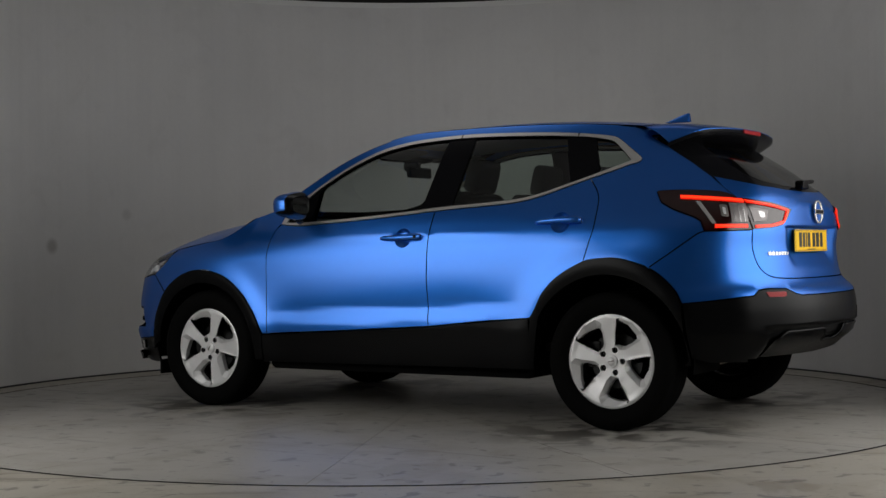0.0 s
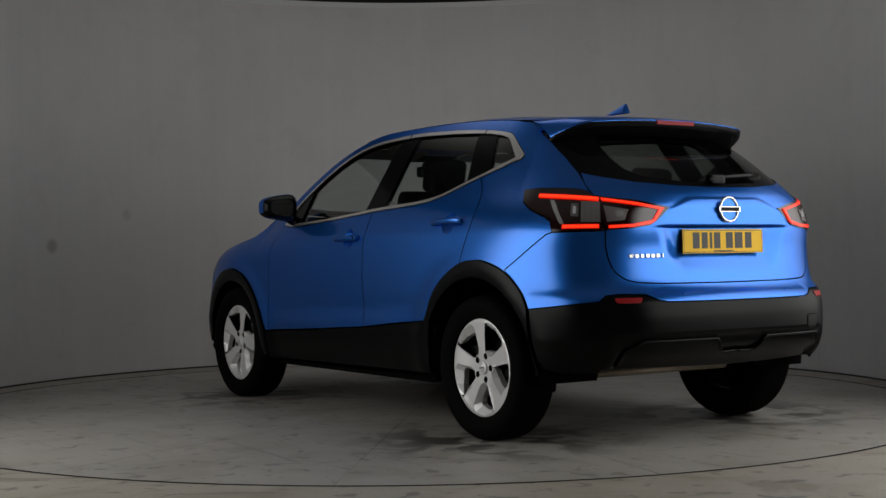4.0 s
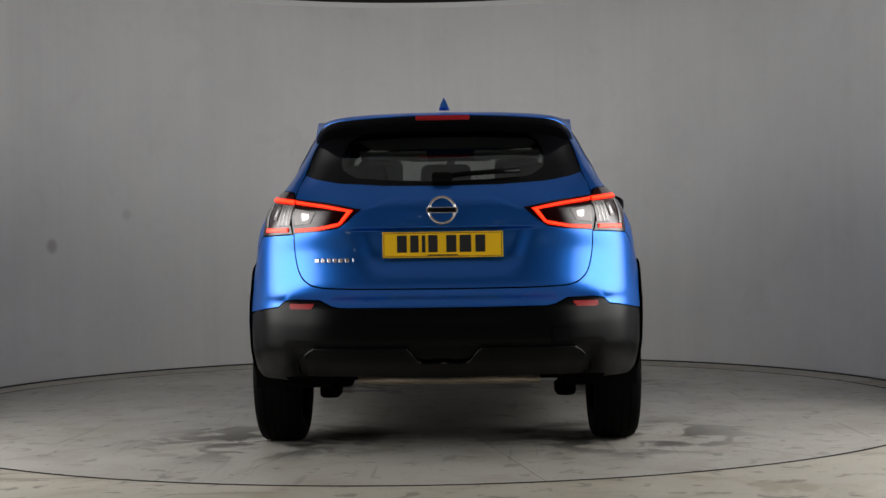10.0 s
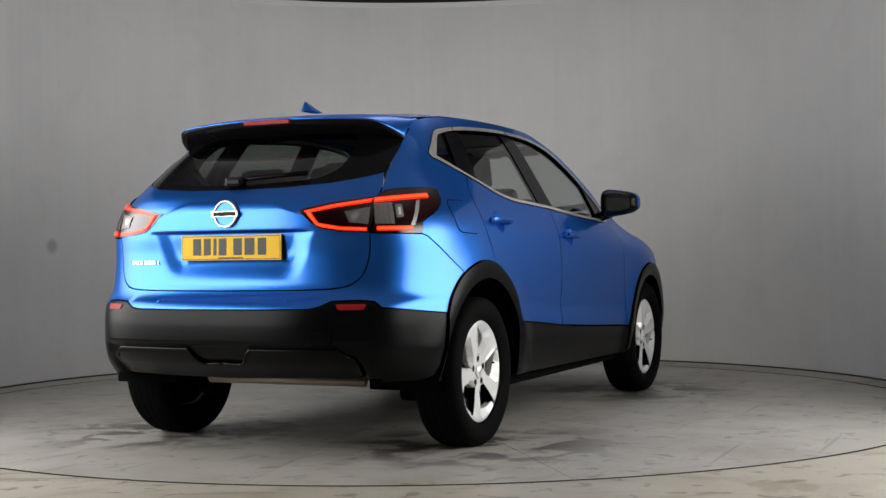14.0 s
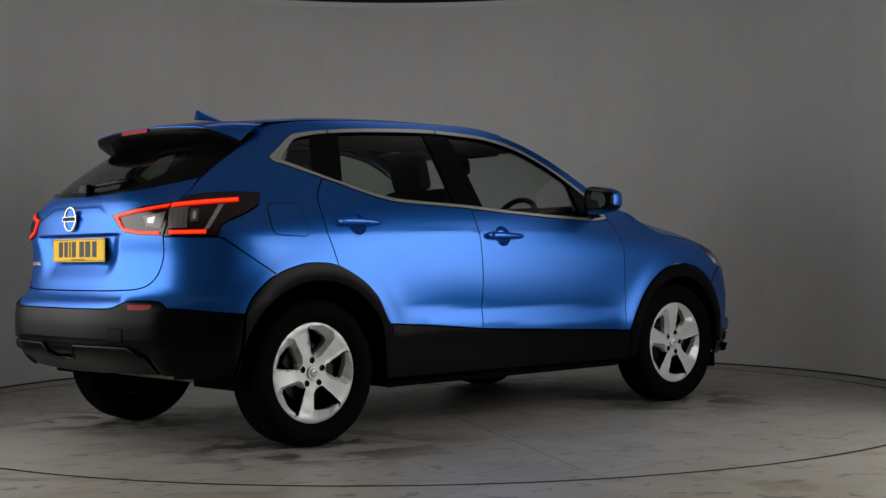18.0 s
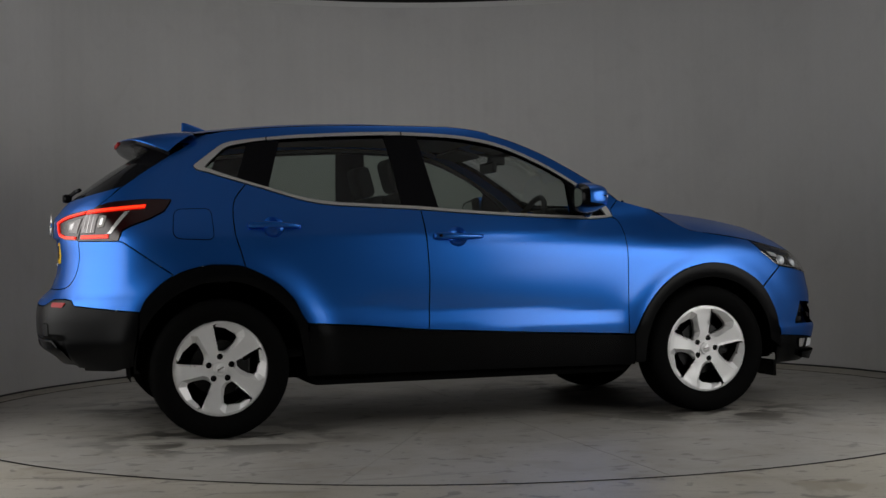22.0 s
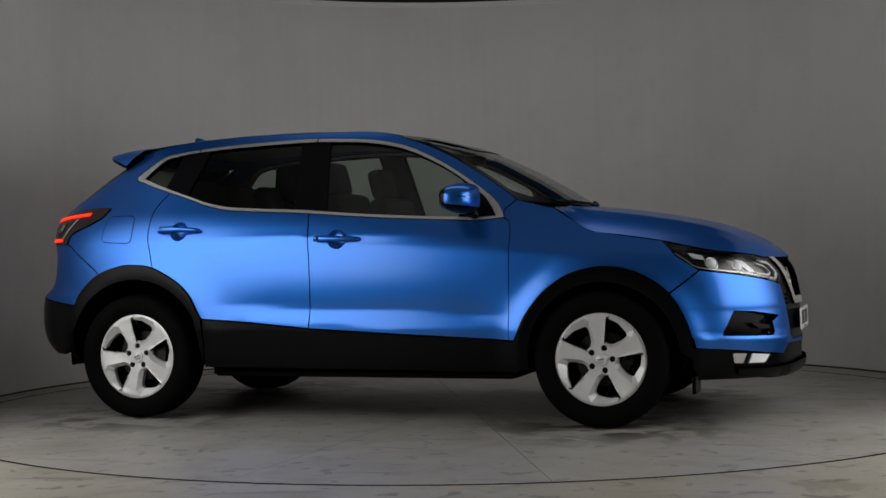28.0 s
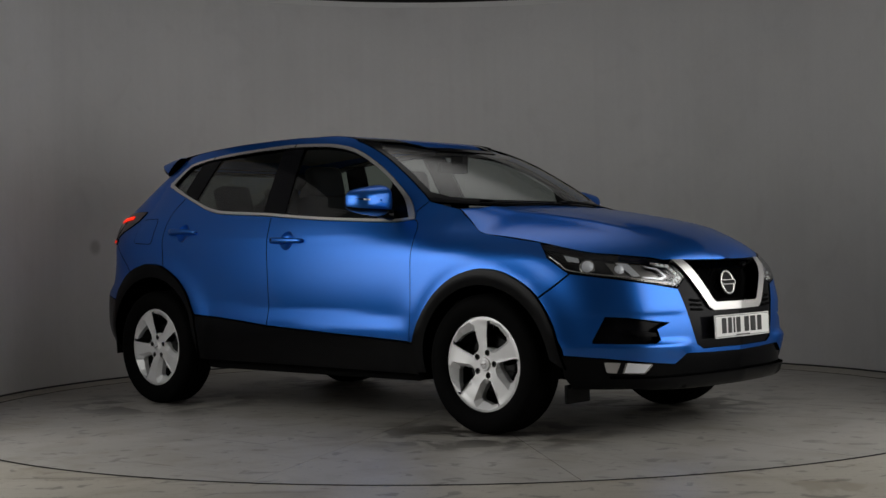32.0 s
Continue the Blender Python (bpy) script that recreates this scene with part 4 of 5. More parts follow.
spoiler()
headp = [(XR - LR, 1.525), YR(0.40, 1.525), YR(0.53, 1.52), YR(0.566, 1.50), YR(0.575, 1.470), (XR - LR, 1.470)]
carpart("tailgate_top", both(headp, -1), BACK, M_PAINT, car, off=-0.010, gap=0, lip=0, step=0.04)
sc = screen_edge(np.linspace(1.16, A_TOP, 14))
outer_s = [(float(shell(np.array([s]), np.array([z]), 1)[0, 1]) - 0.004, z) for s, z in sc]
hs = [(0.0, 1.13), (0.35, 1.135), (0.62, 1.150)] + outer_s + [(y, header(y)[1] - 0.003) for y in np.linspace(0.54, 0, 9)]
inn = [(0.0, 1.165), (0.35, 1.168), (0.62, 1.185)] + [(y - 0.035, z) for y, z in outer_s if 1.2 < z < 1.475] + [(y, header(y)[1] - 0.024) for y in (0.48, 0.36, 0.24, 0.12, 0.0)]
carpart("windscreen_border", hs + [(-y, z) for y, z in hs[::-1]], SCREENS, M_GLOSS, car, gap=0.001, holes=[inn + [(-y, z) for y, z in inn[::-1]]], step=0.06, label="black border of the windscreen")
carpart("windscreen", inn + [(-y, z) for y, z in inn[::-1]], SCREENS, M_LENS, car, off=-0.003, gap=-0.004, lip=0, step=0.07)
hh = [(2.455, 0.0), (2.445, 0.25), (2.415, 0.5), (2.385, 0.70)] + crv(*[(p[0], p[1]) for p in HOOD_RIM[1:]], n=4) + [(HOOD_RIM[-1][0] + 0.002, 0.0)]
carpart("bonnet", hh + [(x, -y) for x, y in hh[::-1]], HOODS, M_PAINT, car, step=0.03)
carpart("scuttle", [(2.26, 0.70), (2.38, 0.70), (2.415, 0.5), (2.445, 0.25), (2.455, 0.0), (2.445, -0.25), (2.415, -0.5), (2.38, -0.70), (2.26, -0.70), (2.34, -0.5), (2.38, 0.0), (2.34, 0.5)],
        HOODS, M_DARK, car, off=-0.015, label="black plastic scuttle below the windscreen")

# nose
LAMP_F = [X(2.955, 0.932), X(3.05, 0.912), X(3.15, 0.888), YF(0.66, 0.868), YF(0.53, 0.852), YF(0.42, 0.836), YF(0.375, 0.757), YF(0.445, 0.709), YF(0.58, 0.733), YF(0.70, 0.757), X(3.135, 0.787), X(3.02, 0.860)]
FOG = [X(3.295, 0.583), YF(0.69, 0.577), YF(0.60, 0.561), YF(0.51, 0.549), YF(0.58, 0.520), YF(0.565, 0.470), YF(0.60, 0.452), X(3.235, 0.458)]
GRILLE = [YF(0.405, 0.838), YF(0.37, 0.757), YF(0.437, 0.705), YF(0.40, 0.60), YF(0.345, 0.44), YF(0.30, 0.418), (XF + LF, 0.415)]
MIDF = XF + LF

for k in (-1, 1):
    S = SIDE[k]
    lamp = carpart("headlamp", LAMP_F, S, M_GLOSS, car, off=-0.035, gap=0.002, lip=0.004, step=0.03, label="clear headlamp with dark housing")
    panel("lens", LAMP_F, S, M_LENS, lamp, off=0.002, gap=0.003, lip=0.03, step=0.03, label="clear polished lens")
    panel("bezel", [YF(0.70, 0.850), YF(0.53, 0.836), YF(0.50, 0.745), YF(0.58, 0.748), YF(0.70, 0.775)], S, M_STEEL, lamp, off=-0.030, gap=0, lip=0, step=0.03, label="grey inner bezel")
    led = [YF(0.515, 0.838), YF(0.43, 0.826), YF(0.388, 0.757), YF(0.447, 0.720), YF(0.52, 0.731), YF(0.505, 0.745), YF(0.455, 0.738), YF(0.418, 0.768), YF(0.447, 0.812), YF(0.51, 0.822)]
    panel("light_guide", led, S, M_WHITE_LED, lamp, off=-0.012, gap=0, lip=0.012, step=0.02, edge=0.012, label="white corner light guide")
    led2 = [YF(0.56, 0.826), YF(0.50, 0.812), YF(0.47, 0.768), YF(0.505, 0.752), YF(0.60, 0.764), YF(0.60, 0.772), YF(0.512, 0.762), YF(0.486, 0.770), YF(0.512, 0.803), YF(0.56, 0.816)]
    panel("light_guide", led2, S, M_SILVER, lamp, off=-0.015, gap=0, lip=0.01, step=0.02, edge=0.012, label="bright inner light guide")
    panel("reflector", [X(3.085, 0.884), X(3.155, 0.868), X(3.165, 0.846), X(3.11, 0.852)], S, M_SILVER, lamp, off=-0.02, gap=0, lip=0.006, step=0.03)
    panel("reflector", [YF(0.665, 0.848), YF(0.62, 0.842), YF(0.605, 0.780), YF(0.64, 0.775)], S, M_SILVER, lamp, off=-0.022, gap=0, lip=0.006, step=0.03)
    for y, z, r in ((0.765, 0.832, 0.029), (0.668, 0.818, 0.026)):
        p, n = S(np.array([sy(y, z, 1)]), np.array([z]))
        bm = bmesh.new()
        bmesh.ops.create_uvsphere(bm, u_segments=20, v_segments=12, radius=r)
        bmesh.ops.transform(bm, matrix=Matrix.Translation(Vector(p[0] - n[0] * 0.040)), verts=bm.verts)
        part("projector", bm, M_WHITE_LED, lamp, "round glass projector", True)
        ringv = lathe([(r * 1.05, 0.0), (r * 1.25, 0.004), (r * 1.25, -0.02)], 24, "z")
        ob = part("projector_ring", mesh_of("projector_ring", *ringv, M_CHROME, True), None, lamp)
        ob.matrix_basis = Matrix.Translation(Vector(p[0] - n[0] * 0.038)) @ Vector(n[0]).to_track_quat("Z", "Y").to_matrix().to_4x4()
    edge = crv(X(3.02, 0.875), X(3.08, 0.835), X(3.14, 0.800), YF(0.70, 0.772), YF(0.58, 0.749), YF(0.46, 0.724), n=5)
    P, N = S(np.array([q[0] for q in edge]), np.array([q[1] for q in edge]))
    part("bright_strip", mesh_of("bright_strip", *tube([tuple(q) for q in P - N * 0.012], 0.0045, 6), M_CHROME, True), None, lamp, "thin bright strip along the foot of the headlamp")
    for y, z in ((0.50, 0.829), (0.475, 0.826), (0.45, 0.822), (0.435, 0.806), (0.423, 0.789), (0.41, 0.772), (0.415, 0.752), (0.435, 0.740), (0.455, 0.729), (0.48, 0.730)):
        p, n = S(np.array([sy(y, z, 1)]), np.array([z]))
        bm = bmesh.new()
        bmesh.ops.create_icosphere(bm, subdivisions=1, radius=0.0075)
        bmesh.ops.transform(bm, matrix=Matrix.Translation(Vector(p[0] - n[0] * 0.010)), verts=bm.verts)
        part("light_bead", bm, M_CHROME, lamp, "", True)
    carpart("fog_recess", FOG, S, M_GLOSS, car, off=-0.045, gap=-0.012, lip=0.0, label="black recess in the bumper")
    carpart("fog_blade", [YF(0.70, 0.520), YF(0.56, 0.50), YF(0.545, 0.485), YF(0.66, 0.487)], S, M_PLASTIC, car, off=-0.012, gap=0, lip=0.02)
    fl = carpart("fog_lamp", rounded([X(3.285, 0.372), YF(0.60, 0.360), YF(0.63, 0.315), X(3.29, 0.322)], 0.01), S, M_SHINE, car, off=0.004, gap=0, lip=0.02, label="clear fog and running lamp")
    panel("running_lamp", [YF(0.695, 0.368), YF(0.612, 0.357), YF(0.635, 0.320), YF(0.70, 0.322)], S, M_WHITE_LED, fl, off=0.006, gap=0, lip=0.004, label="white running lamp")
    panel("divider", [YF(0.715, 0.372), YF(0.70, 0.371), YF(0.705, 0.318), YF(0.72, 0.319)], S, M_GLOSS, fl, off=0.006, gap=0, lip=0.004)
    # slots in the gloss black cheek
    for i in range(3):
        z = 0.655 - 0.022 * i
        carpart("cheek_slot", [YF(0.37, z), YF(0.30 - 0.006 * i, z - 0.006), YF(0.30 - 0.006 * i, z - 0.017), YF(0.365, z - 0.011)], S, M_DARK, car, off=0.004, gap=0, lip=0.003)

nose_half = ([YF(0.437, 0.707), YF(0.445, 0.707), YF(0.58, 0.731), YF(0.70, 0.755), X(3.137, 0.785), X(2.998, 0.673)] + [p for p in FA if p[0] > X(2.998, 0.673)[0]][::-1]
             + [X(3.106, 0.400), X(3.30, 0.385), YF(0.60, 0.362), YF(0.50, 0.352), YF(0.43, 0.398), YF(0.2, 0.392), (MIDF, 0.390), (MIDF, 0.416), YF(0.30, 0.418), YF(0.345, 0.44), YF(0.40, 0.60)])


def lip_f(s, z, side):
    """The front bumper skin, with a shelf below the fog recess and a soft fold above it."""
    p = shell(s, z, side)
    y, z = np.abs(p[:, 1]), np.asarray(z, float)
    out = sstep(0.36, 0.50, y) * (1 - sstep(0.83, 0.89, y))
    p[:, 0] += out * (0.022 * sstep(0.475, 0.437, z) * (1 - sstep(0.435, 0.36, z) * 0.6) + 0.005 * sstep(0.575, 0.61, z) * (1 - sstep(0.61, 0.72, z)))
    return p


for k in (-1, 1):
    carpart("front_bumper", nose_half, with_normals(lambda s, z, k=k: lip_f(s, z, k), hub), M_PAINT, car, holes=[FOG], step=0.02, lip=0.03)
VEE_OUT = [(MIDF, 0.835), YF(0.385, 0.835), YF(0.235, 0.62), YF(0.205, 0.604), (MIDF, 0.602)]
carpart("grille_panel", both([(MIDF, 0.842)] + GRILLE, 1), FRONT, M_GLOSS, car, off=-0.004, gap=0, step=0.03, holes=[both(VEE_OUT, 1)], label="gloss black grille surround")
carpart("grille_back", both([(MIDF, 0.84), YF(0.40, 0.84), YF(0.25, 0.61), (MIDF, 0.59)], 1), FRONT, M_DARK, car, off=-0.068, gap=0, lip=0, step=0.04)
skirt = [(MIDF, 0.392), YF(0.43, 0.398), YF(0.50, 0.353), YF(0.60, 0.362), X(3.30, 0.385), X(3.106, 0.400), X(3.10, 0.30), X(3.12, 0.235), X(3.30, 0.235), YF(0.6, 0.235), YF(0.3, 0.235), (MIDF, 0.235)]
carpart("front_skirt", both(skirt, 1), FRONT, M_PLASTIC, car, off=-0.004, gap=0.001, step=0.03, label="black plastic lower front bumper")
chin = [(MIDF, 0.30), YF(0.3, 0.298), YF(0.6, 0.296), X(3.30, 0.300), X(3.30, 0.268), YF(0.6, 0.255), YF(0.3, 0.250), (MIDF, 0.250)]
carpart("chin", both(chin, 1), FRONT, M_PLASTIC, car, off=0.022, gap=0, step=0.03, lip=0.04)

arm = [(MIDF - s, z) for s, z in (YF(0.405, 0.836), YF(0.335, 0.836), YF(0.205, 0.645), YF(0.185, 0.632))]
foot = [(MIDF - s, z) for s, z in (YF(0.245, 0.612), YF(0.21, 0.594))]
vee = arm + [(-q, z) for q, z in arm[::-1]] + [(-q, z) for q, z in foot] + foot[::-1]
carpart("grille_vee", vee, FRONT, M_BRIGHT, car, off=0.010, gap=0, lip=0.065, step=0.025, label="satin chrome V of the grille")

# honeycomb inside the V
cells = fixed("grille_mesh", mesh_of("grille_mesh", *(lambda r: r)(([], [])), M_PLASTIC), None, car, "black honeycomb grille mesh")
cv, cf = [], []
for i in range(14):
    for j in range(-9, 10):
        z, y = 0.650 + 0.0145 * i, (j + 0.5 * (i % 2)) * 0.031
        if abs(y) > 0.16 + (z - 0.645) * 0.72 or math.hypot(y, z - 0.725) < 0.05:
            continue
        s = sy(abs(y), z, 1)
        p, nn = FRONT(np.array([(MIDF - s) * (1 if y >= 0 else -1)]), np.array([z]))
        o = p[0] + np.array([-0.062, 0, 0])
        b = len(cv)
        for rr, dx in ((0.0135, 0.0), (0.0095, 0.006)):
            for a in range(6):
                cv.append((o[0] + dx, o[1] + 1.05 * rr * math.cos(a * math.pi / 3), o[2] + 0.6 * rr * math.sin(a * math.pi / 3)))
        cf += [(b + a, b + (a + 1) % 6, b + 6 + (a + 1) % 6, b + 6 + a) for a in range(6)]
cells.data = mesh_of("grille_mesh", cv, cf, M_PLASTIC)


def badge(name, at, rx, tilt, ground):
    """Round maker's emblem: a ring with a cross bar, unlettered."""
    v, f = lathe([(0.062, 0.0), (0.062, 0.006), (0.056, 0.010), (0.050, 0.006), (0.050, 0.0)], 40, "z")
    ob = fixed(name, mesh_of(name, v, f, M_CHROME, True), None, car, "round chrome emblem with a cross bar")
    ob.matrix_basis = Matrix.Translation(AXIS + Vector(at)) @ pose(0, 0, 0, 90 + tilt, 0, rx)
    part("bar", box(0.136, 0.026, 0.008, (0, 0, 0.007), 0.002), M_CHROME, ob)
    part("lettering", box(0.118, 0.018, 0.002, (0, 0, 0.0112)), M_GLOSS, ob)
    part("disc", mesh_of("disc", *lathe([(0.0005, 0.002), (0.051, 0.002)], 32, "z"), ground), None, ob)
    return ob


badge("rear_badge", (-0.772, 0, 1.078), -90, -3, M_PAINT)
badge("front_badge", (3.495, 0, 0.722), 90, -12, M_GLOSS)


def plate(name, mat, at, rz, tilt):
    """A number plate; its characters are plain bars."""
    ob = fixed(name, box(0.52, 0.111, 0.006, (0, 0, 0), 0.002), mat, car, "number plate with black bars")
    ob.matrix_basis = Matrix.Translation(AXIS + Vector(at)) @ pose(0, 0, 0, 90 + tilt, 0, rz)
    part("border", mesh_of("border", [(x * 0.255, y * 0.051, 0.0034) for x, y in ((-1, -1), (1, -1), (1, 1), (-1, 1))] + [(x * 0.2525, y * 0.0485, 0.0034) for x, y in ((-1, -1), (1, -1), (1, 1), (-1, 1))],
                          [(0, 1, 5, 4), (1, 2, 6, 5), (2, 3, 7, 6), (3, 0, 4, 7)], M_INK), None, ob)
    for x, w in zip((-0.176, -0.122, -0.082, -0.042, 0.037, 0.098, 0.162), (0.042, 0.036, 0.015, 0.040, 0.044, 0.050, 0.042)):
        part("bar", box(w, 0.074, 0.0012, (x, 0.004, 0.0036)), M_INK, ob)
    part("small_bar", box(0.13, 0.005, 0.001, (0, -0.045, 0.0035)), M_INK, ob)
    for x in (-0.225, 0.225):
        part("screw", box(0.008, 0.008, 0.003, (x, 0.0, 0.003), 0.001), mat, ob)
    return ob


plate("rear_number_plate", M_YELLOW, (-0.735, 0, 0.931), -90, -1)
plate("front_number_plate", M_WHITE, (3.578, 0, 0.514), 90, -2)
# model name on the tailgate as small raised bars
for i, w in enumerate((0.024, 0.022, 0.02, 0.022, 0.024, 0.022, 0.008)):
    y = 0.545 - 0.0265 * i
    s = sy(y, 0.868, -1)
    p, nn = BACK(np.array([s - (XR - LR)]), np.array([0.868]))
    ob = fixed("letter_bar", box(0.006, w * 0.85, 0.018, (0, 0, 0), 0.002), M_CHROME, car, "small chrome bar of the model name")
    ob.matrix_basis = Matrix.Translation(AXIS + Vector(p[0] + nn[0] * 0.003)) @ Vector(-nn[0]).to_track_quat("X", "Z").to_matrix().to_4x4()

# ---- wheels ----
RIM_R = 0.2345
# one fifth of the face: outer line and inner line of the bevelled pocket round an opening (radius share, degrees) and its depth
POCKET = [((0.345, -5.5), (0.365, -5.0), 0.008), ((0.305, -30.0), (0.37, -23.0), 0.020), ((0.40, -43.5), (0.43, -32.0), 0.026),
          ((0.62, -46.3), (0.61, -39.5), 0.026), ((0.84, -47.8), (0.735, -40.0), 0.028), ((0.952, -41.0), (0.785, -35.5), 0.028),
          ((0.968, -22.0), (0.855, -17.5), 0.020), ((0.955, -6.0), (0.895, -2.5), 0.007)]


def polar(p, turn=0.0):
    return (RIM_R * p[0] * math.cos(radians(p[1] + turn)), RIM_R * p[0] * math.sin(radians(p[1] + turn)))


def rim_face(u, v):
    """Dished face of the alloy wheel, facing -y; each spoke leans towards its sharp edge."""
    u, v = np.asarray(u, float), np.asarray(v, float)
    r = np.hypot(u, v) / RIM_R
    w = np.degrees(np.arctan2(v, u)) % 72
    lean = np.clip((32 - w) / 32, 0, 1) * sstep(0.32, 0.55, r) * (1 - sstep(0.80, 0.93, r))
    return np.c_[u, -0.014 * sstep(0.15, 0.85, r) + 0.005 * sstep(0.955, 1.0, r) + 0.007 * lean, v]


def bake_rim():
    sf = with_normals(rim_face, lambda p: p + np.array([0, 1.0, 0]))
    outline = [polar((1.0, 4 * i)) for i in range(90)]
    holes, lugs, v, f = [], [], [], []
    for k in range(5):
        b = 72 * k
        holes.append([polar(o, b) for o, _, _ in POCKET] + [polar((0.925, 0.0), b), polar((0.36, -3.6), b)])
        c = polar((0.25, -8.5), b)
        lugs.append([(c[0] + 0.0155 * math.cos(t * math.pi / 8), c[1] + 0.0155 * math.sin(t * math.pi / 8)) for t in range(16)])
        if k:
            continue
        # flanks of the pocket, then the wall of the opening
        rows = []
        for o, i, d in POCKET:
            (x0, z0), (x1, z1) = polar(o, b), polar(i, b)
            y0 = float(rim_face(np.array([x0]), np.array([z0]))[0, 1])
            rows.append(((x0, y0, z0), (x1, y0 + d, z1), (x1 * 1.0, y0 + d + 0.03, z1 * 1.0)))
        for p, q in zip(rows, rows[1:]):
            for j in range(2):
                n = len(v)
                v += [p[j], q[j], q[j + 1], p[j + 1]]
                f.append((n, n + 1, n + 2, n + 3))
    tmp = panel("rim", outline, sf, M_ALLOY, None, gap=0, holes=holes + lugs, lip=0.035, step=0.012, edge=0.012)
    me = tmp.data
    bpy.data.objects.remove(tmp)
    return me, mesh_of("spoke_bevel", v, f, M_ALLOY)


RIM_MESH, BEVEL_MESH = bake_rim()


def wheel(at, side, phase):
    base = fixed("wheel", mesh_of("wheel", *lathe([(0.236, -0.088), (0.244, -0.093), (0.262, -0.104), (0.29, -0.109), (0.315, -0.106), (0.333, -0.096), (0.342, -0.08), (0.345, -0.05),
                                                    (0.345, 0.05), (0.342, 0.08), (0.333, 0.096), (0.315, 0.106), (0.27, 0.106), (0.238, 0.09)], 72), M_RUBBER, True), None, car, "black tyre on a silver five-spoke alloy wheel")
    base.matrix_basis = Matrix.Translation(AXIS + Vector(at)) @ pose(0, 0, 0, 0, 0, 0 if side < 0 else 180)
    # tread grooves
    v, f = [], []
    for y in (-0.055, -0.02, 0.02, 0.055):
        a, b = lathe([(0.3462, y - 0.005), (0.3462, y + 0.005)], 72)
        f += [tuple(i + len(v) for i in q) for q in b]
        v += a
    part("tread_groove", mesh_of("tread_groove", v, f, M_DARK), None, base)
    face = Matrix.Translation((0, -0.070, 0)) @ pose(0, 0, 0, 0, phase, 0)

    def on_face(name, me, label=""):
        ob = part(name, me, None, base, label)
        ob.matrix_basis = face
        return ob
    on_face("rim", RIM_MESH, "silver alloy rim with five twisted spokes")
    for k in range(5):
        on_face("spoke_bevel", BEVEL_MESH).matrix_basis = face @ pose(0, 0, 0, 0, 72 * k, 0)
    on_face("barrel", mesh_of("barrel", *lathe([(0.2345, -0.012), (0.239, -0.006), (0.228, 0.02), (0.205, 0.05), (0.205, 0.13)], 64), M_DISC, True))
    for k in range(5):
        a = radians(72 * k - 8.5)
        x, z = 0.25 * RIM_R * math.cos(a), 0.25 * RIM_R * math.sin(a)
        on_face("lug_hole", mesh_of("lug_hole", [(x + 0.0165 * math.cos(t * math.pi / 6), 0.018, z + 0.0165 * math.sin(t * math.pi / 6)) for t in range(12)], [tuple(range(12))], M_DARK))
        nv, nf = lathe([(0.0, 0.0), (0.006, 0.0), (0.009, 0.003), (0.0095, 0.018)], 6)
        on_face("lug_nut", mesh_of("lug_nut", [(p[0] + x, p[1] + 0.008, p[2] + z) for p in nv], nf, M_DISC))
    on_face("centre_cap", mesh_of("centre_cap", *lathe([(0.0, -0.012), (0.021, -0.011), (0.0225, -0.008), (0.026, -0.008), (0.030, -0.010), (0.033, -0.006), (0.034, 0.004)], 28), M_ALLOY, True), "silver centre cap")
    bm = box(0.034, 0.002, 0.007, (0, -0.012, 0), 0.0008)
    on_face("cap_mark", mesh_of("cap_mark", [tuple(q.co) for q in bm.verts], [tuple(q.index for q in p.verts) for p in bm.faces], M_STEEL))
    bm.free()
    a = radians(-20)
    on_face("valve", mesh_of("valve", *tube([(0.2 * math.cos(a), 0.012, 0.2 * math.sin(a)), (0.188 * math.cos(a), -0.004, 0.188 * math.sin(a))], 0.004, 8), M_RUBBER, True))
    v, f = lathe([(0.045, 0.0), (0.05, -0.012), (0.14, -0.012), (0.14, 0.012), (0.06, 0.012)], 48)
    part("brake_disc", mesh_of("brake_disc", v, f, M_DISC), None, base, "dull steel brake disc")
    part("caliper", box(0.07, 0.05, 0.13, (0.12 * (1 if side < 0 else -1), -0.005, 0.03), 0.012), M_DISC, base)
    part("back_plate", mesh_of("back_plate", [(0.2 * math.cos(i * math.pi / 16), 0.03, 0.2 * math.sin(i * math.pi / 16)) for i in range(32)], [tuple(range(32))], M_DARK), None, base)
    return base


for x, s, phase in ((0.0, -1, -27.4), (2.646, -1, -9.9), (0.0, 1, -8.9), (2.646, 1, -60.0)):
    wheel((x, s * 0.79, 0.345), s, phase)

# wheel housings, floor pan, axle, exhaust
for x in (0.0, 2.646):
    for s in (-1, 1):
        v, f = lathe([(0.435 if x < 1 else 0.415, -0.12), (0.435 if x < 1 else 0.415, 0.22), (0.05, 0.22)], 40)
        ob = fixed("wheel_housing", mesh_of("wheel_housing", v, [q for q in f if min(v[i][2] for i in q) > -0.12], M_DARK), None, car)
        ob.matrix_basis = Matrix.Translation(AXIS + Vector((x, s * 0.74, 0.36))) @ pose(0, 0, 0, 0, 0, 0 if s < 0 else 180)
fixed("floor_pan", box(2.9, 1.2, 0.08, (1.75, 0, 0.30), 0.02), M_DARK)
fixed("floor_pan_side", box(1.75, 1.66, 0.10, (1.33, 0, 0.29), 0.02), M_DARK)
fixed("rear_beam", mesh_of("rear_beam", *tube([(-0.30, -0.43, 0.312), (-0.30, 0.41, 0.312)], 0.024, 12), M_PIPE, True), None, car, "dull tan steel transverse pipe under the tail")
